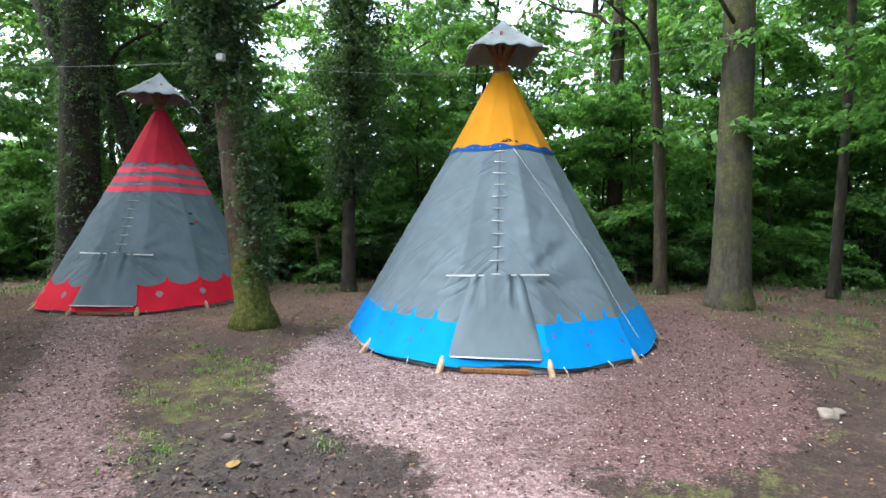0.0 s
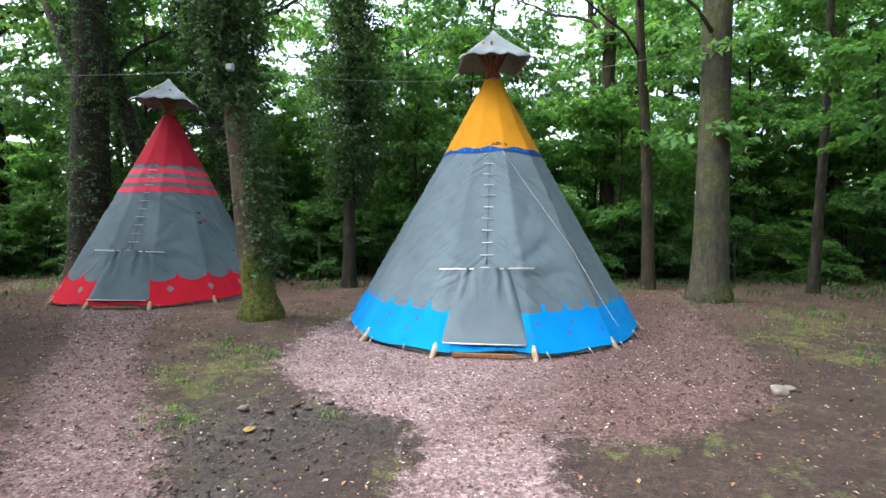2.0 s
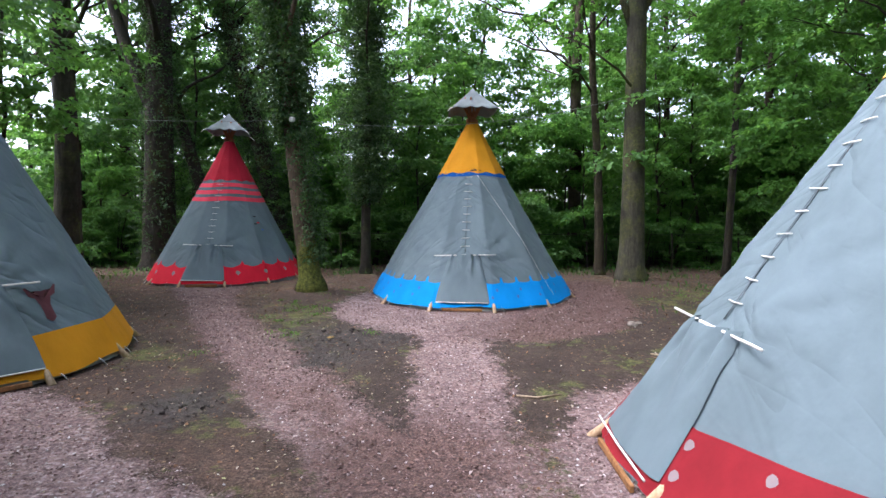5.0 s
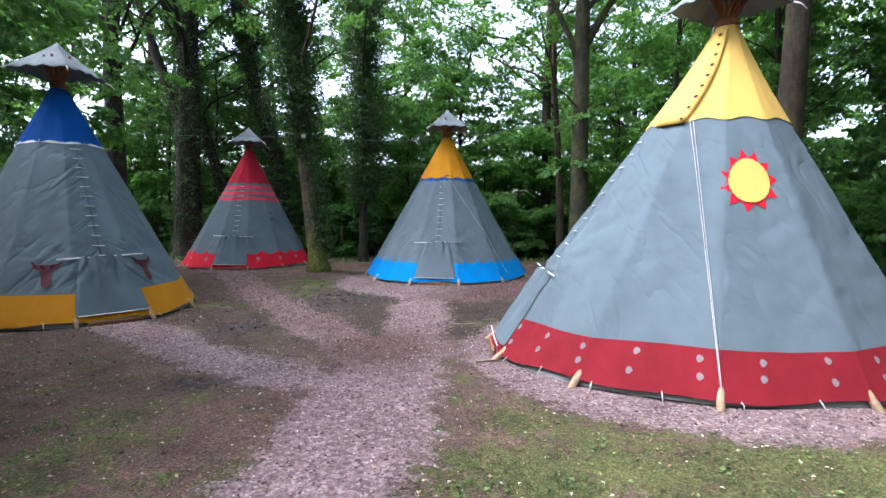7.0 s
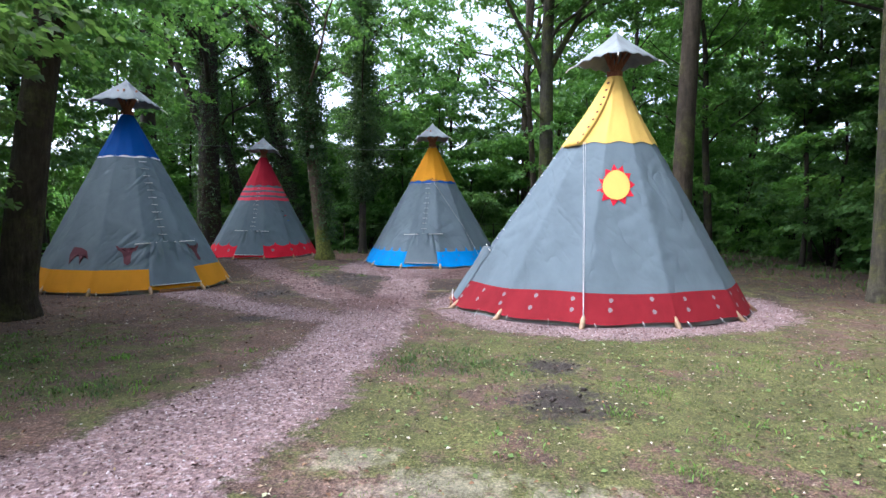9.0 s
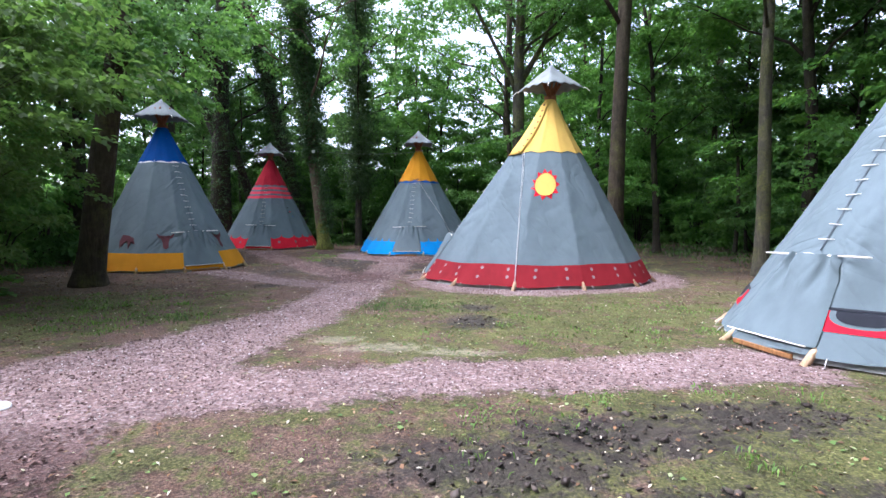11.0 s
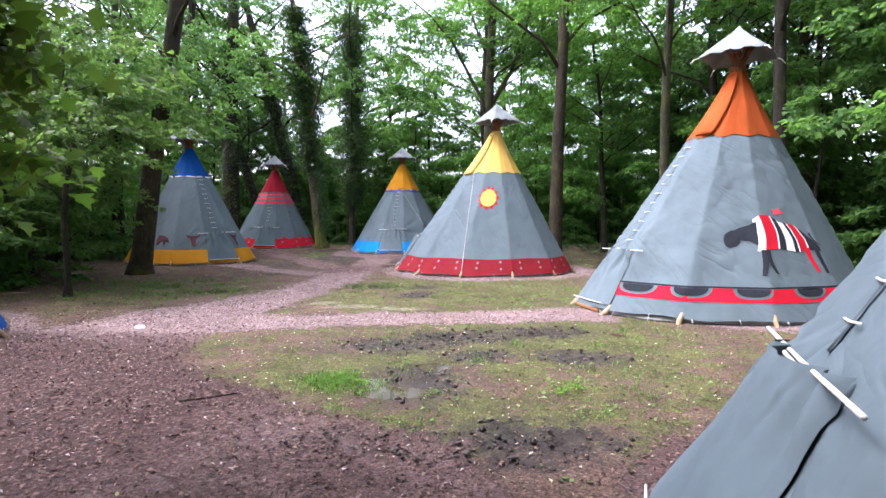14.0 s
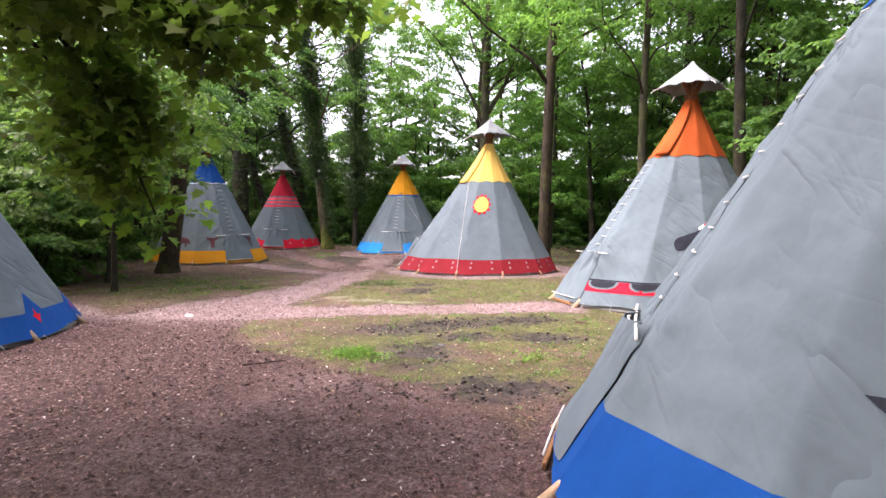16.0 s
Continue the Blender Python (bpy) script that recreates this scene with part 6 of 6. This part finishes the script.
def build_green():
    grass = foliage("grass_blades", (0.05, 0.10, 0.015), (0.09, 0.19, 0.03), (0.16, 0.26, 0.05), 0.35)
    r = random.Random(3)
    spots = [(-0.3, -3.5, 0.5), (-3.0, -3.8, 1.2), (-2.6, -4.3, 1.0), (-3.6, -4.1, 1.0), (-0.9, -3.9, 0.5), (1.2, -2.4, 0.8)]
    for k in range(60):
        spots.append((r.uniform(-5, -1.8), r.uniform(-6.5, -3.0), r.uniform(0.3, 0.9)))
    for k in range(80):
        spots.append((r.uniform(4.5, 10), r.uniform(0.5, 9), r.uniform(0.4, 1.1)))
    for k in range(60):
        spots.append((r.uniform(1.5, 6.5), r.uniform(-12, -4), r.uniform(0.3, 0.8)))
    for k in range(40):
        spots.append((r.gauss(-2.0, 0.8), r.gauss(5.4, 1.2), r.uniform(0.15, 0.6)))
    patch = [(r.gauss(1.88, 0.18), r.gauss(-10.95, 0.12), r.uniform(0.3, 0.8)) for k in range(44)]
    moss_tuft = foliage("moss_tufts", (0.04, 0.05, 0.012), (0.085, 0.10, 0.022), (0.16, 0.18, 0.05), 0.2)
    tufts = []
    while len(tufts) < 1500:
        x, y = r.uniform(0.6, 8.0), r.uniform(-12.2, -3.2)
        if r.random() < math.exp(-((x - 3.6) / 3.2) ** 2) and float(way_depth(np.array(x), np.array(y))) < -0.05 and float(mud_depth(np.array(x), np.array(y))) < 0.1:
            tufts.append((x, y, r.uniform(0.3, 1.0)))
    blades("moss_tufts", tufts, 0.022, 26, 0.10, moss_tuft, "short mossy tufts on the open ground", 16)
    lush = foliage("lush_grass_blades", (0.06, 0.155, 0.012), (0.10, 0.235, 0.02), (0.17, 0.33, 0.04), 0.4)
    blades("grass_patch", patch, 0.05, 34, 0.13, lush, "patch of fresh bright green grass on the moss", 14)
    sprigs = [(r.gauss(x, 0.18), r.gauss(y, 0.12), 0.5) for x, y in ((-1.9, -4.2), (-1.6, -4.9), (-2.6, -5.6), (-3.2, -4.7), (5.6, 4.2), (6.2, 5.2), (5.2, 3.2), (6.9, 3.4)) for k in range(3)]
    blades("weed_sprigs", sprigs, 0.06, 18, 0.10, lush, "small fresh green sprigs on bare soil", 15)
    dark_weed = [(r.gauss(1.0, 0.5), r.gauss(-4.2, 0.38), r.uniform(0.2, 0.9)) for k in range(60)] + [(r.gauss(-1.8, 0.5), r.gauss(-5.2, 0.2), r.uniform(0.3, 0.8)) for k in range(14)]
    dark_weed = [s for s in dark_weed if float(way_depth(np.array(s[0]), np.array(s[1]))) < -0.1]
    blades("low_weeds", dark_weed, 0.05, 30, 0.18, foliage("low_weed_leaves", (0.016, 0.032, 0.010), (0.034, 0.062, 0.016), (0.085, 0.14, 0.035), 0.3), "dark green low weeds beside the path", 18)
    x, y = sample(9000, lambda x, y: np.where((way_depth(x, y) > -0.08) | in_tent(x, y), 0, np.exp(-((x - 4) / 3.6) ** 2) * np.clip(0.6 - mud_depth(x, y) * 2, 0.05, 1) * 0.55), (-1, 9, -13, -3), 31)
    clover = litter_material("small_green_leaves", (0.0, (0.05, 0.11, 0.02)), (0.6, (0.10, 0.19, 0.04)), (0.9, (0.20, 0.29, 0.10)), (1.0, (0.40, 0.46, 0.26)))
    flakes("clover", x, y, 0.017, 0.8, 0.3, 0.012, clover, "small green leaves of clover on the moss", "clover", 32)
    spots = [s for s in spots if float(way_depth(np.array(s[0]), np.array(s[1]))) < 0.0]
    blades("grass_tufts", spots, 0.05, 46, 0.2, grass, "short grass tufts on mossy soil", 11)
    weeds = foliage("ground_ivy", (0.02, 0.06, 0.015), (0.045, 0.11, 0.025), (0.09, 0.17, 0.04), 0.3)
    edge = []
    for k in range(520):
        x, y = r.uniform(-13, 13), r.uniform(-9, 17)
        if (y > 11.5 or x < -8.5 or x > 9.5 or (x > 4.6 and y > 4.0 and k % 5 == 0)) and not (y < 0 and x < -12):
            edge.append((x, y, r.uniform(0.6, 1.5)))
    blades("ground_cover", edge, 0.16, 40, 0.35, weeds, "low green weeds along the wood's edge", 12)
    weed = tagged(empty("weed", pose(4.05, -11.15, float(ground_height(4.05, -11.15)))), "small broad-leaved green weed on the moss", "plant")
    g = np.random.default_rng(5)
    v, q = leaf_arrays(np.stack([g.normal(0, 0.06, 12), g.normal(0, 0.05, 12), g.uniform(0.01, 0.05, 12)], 1), 0.055, g, 0.0, 4)
    leaves = new("leaves", big_mesh("leaves", v, q, lush))
    leaves.parent = weed


def stone(x, y, r, flat, material, label, seed):
    bm = bmesh.new()
    bmesh.ops.create_icosphere(bm, subdivisions=3, radius=1.0)
    for v in bm.verts:
        k = 1 + 0.28 * noise.noise(v.co * 1.3 + Vector((seed, 0, 0))) + 0.08 * noise.noise(v.co * 4 + Vector((seed, 3, 0)))
        v.co = Vector((v.co.x * k * r, v.co.y * k * r * 0.75, v.co.z * k * r * flat))
    me = bpy.data.meshes.new("stone")
    bm.to_mesh(me)
    bm.free()
    me.materials.append(material)
    me.polygons.foreach_set("use_smooth", [True] * len(me.polygons))
    ob = new("stone", me)
    ob.matrix_basis = pose(x, y, float(ground_height(x, y)) + r * flat * 0.45, 0, 0, seed * 50)
    return tagged(ob, label, "stone")


def build_odds():
    twig = wood("dry_twig", (0.16, 0.12, 0.08), (0.36, 0.28, 0.19))
    rock = wood("pale_stone", (0.09, 0.075, 0.06), (0.24, 0.21, 0.17), 9, (1, 1, 1))
    white = wood("white_stone", (0.55, 0.54, 0.52), (0.8, 0.8, 0.78), 9, (1, 1, 1))
    ochre = wood("ochre_leaf_heap", (0.12, 0.075, 0.02), (0.30, 0.20, 0.06), 20, (1, 1, 1))
    stone(3.30, 4.40, 0.10, 0.5, rock, "lumpy pale grey stone on the soil", 1.3)
    stone(3.42, 4.46, 0.065, 0.6, rock, "lumpy pale grey stone on the soil", 2.9)
    stone(-1.57, 3.80, 0.042, 0.7, rock, "rounded grey stone lying in mud", 4.1)
    stone(-1.38, 3.42, 0.06, 0.10, ochre, "flat ochre clay lump in mud", 5.2)
    stone(-1.31, -8.63, 0.085, 0.3, white, "flat white stone on the gravel", 6.4)
    for pts, r, label in ((((0.72, -11.52), (0.9, -11.44), (1.12, -11.31)), 0.009, "thin dark fallen stick"), (((2.88, 2.56), (3.0, 2.47), (3.12, 2.40)), 0.012, "thin pale fallen stick"),
                          (((0.95, 1.0), (1.15, 0.95), (1.4, 1.04)), 0.012, "thin pale fallen stick"), (((1.2, -1.15), (1.35, -1.1), (1.5, -1.12)), 0.015, "thin pale fallen stick"),
                          (((-6.0, -5.6), (-5.7, -5.5), (-5.4, -5.46)), 0.016, "thin pale fallen stick")):
        path = [Vector((x, y, float(ground_height(x, y)) + r * 0.8)) for x, y in pts]
        tagged(tube("stick", path, [r, r * 0.9, r * 0.5], BARK_DARK if "dark" in label else twig, None, 6, rough=0.2), label, "stick")
    strip = []
    for k in range(9):
        x, y = 5.08 + 0.16 * k / 8, -8.98 - 0.12 * k / 8 + 0.015 * math.sin(k)
        z = float(ground_height(x, y)) + 0.012 + 0.012 * math.sin(k * 1.3) ** 2
        strip += [Vector((x - 0.01, y - 0.016, z)), Vector((x + 0.01, y + 0.016, z + 0.008)), Vector((x + 0.01, y + 0.016, z + 0.004)), Vector((x - 0.01, y - 0.016, z - 0.004))]
    faces = [(4 * k + a, 4 * k + (a + 1) % 4, 4 * k + 4 + (a + 1) % 4, 4 * k + 4 + a) for k in range(8) for a in range(4)]
    tagged(mesh_object("ribbon", strip, faces + [(3, 2, 1, 0), (32, 33, 34, 35)], PAINT_MAROON), "faded red cloth ribbon lying on muddy grass", "ribbon")
    water = Nodes("puddle_water")
    water.shader.inputs["Specular IOR Level"].default_value = 0.5
    water.bump(water.noise(5, 2, 0.5), 0.05, 0.01)
    water.finish(water.ramp(water.noise(4, 3, 0.6), (0.3, (0.035, 0.028, 0.02)), (0.7, (0.09, 0.07, 0.045))), 0.06)
    for x, y, rx, ry in PONDS:
        n = 28
        z = float(ground_height(x, y)) + 0.024
        rx, ry = rx * 1.45, ry * 1.45
        verts = [(x, y, z)] + [(x + rx * (1 + 0.25 * math.sin(3 * a + x)) * math.cos(a), y + ry * (1 + 0.25 * math.cos(2 * a + y)) * math.sin(a), z) for a in [2 * math.pi * k / n for k in range(n)]]
        tagged(mesh_object("puddle", verts, [(0, 1 + k, 1 + (k + 1) % n) for k in range(n)], water.material), "shallow muddy puddle that mirrors the sky", "puddle", "", "structure")


build_litter()
build_green()
build_odds()
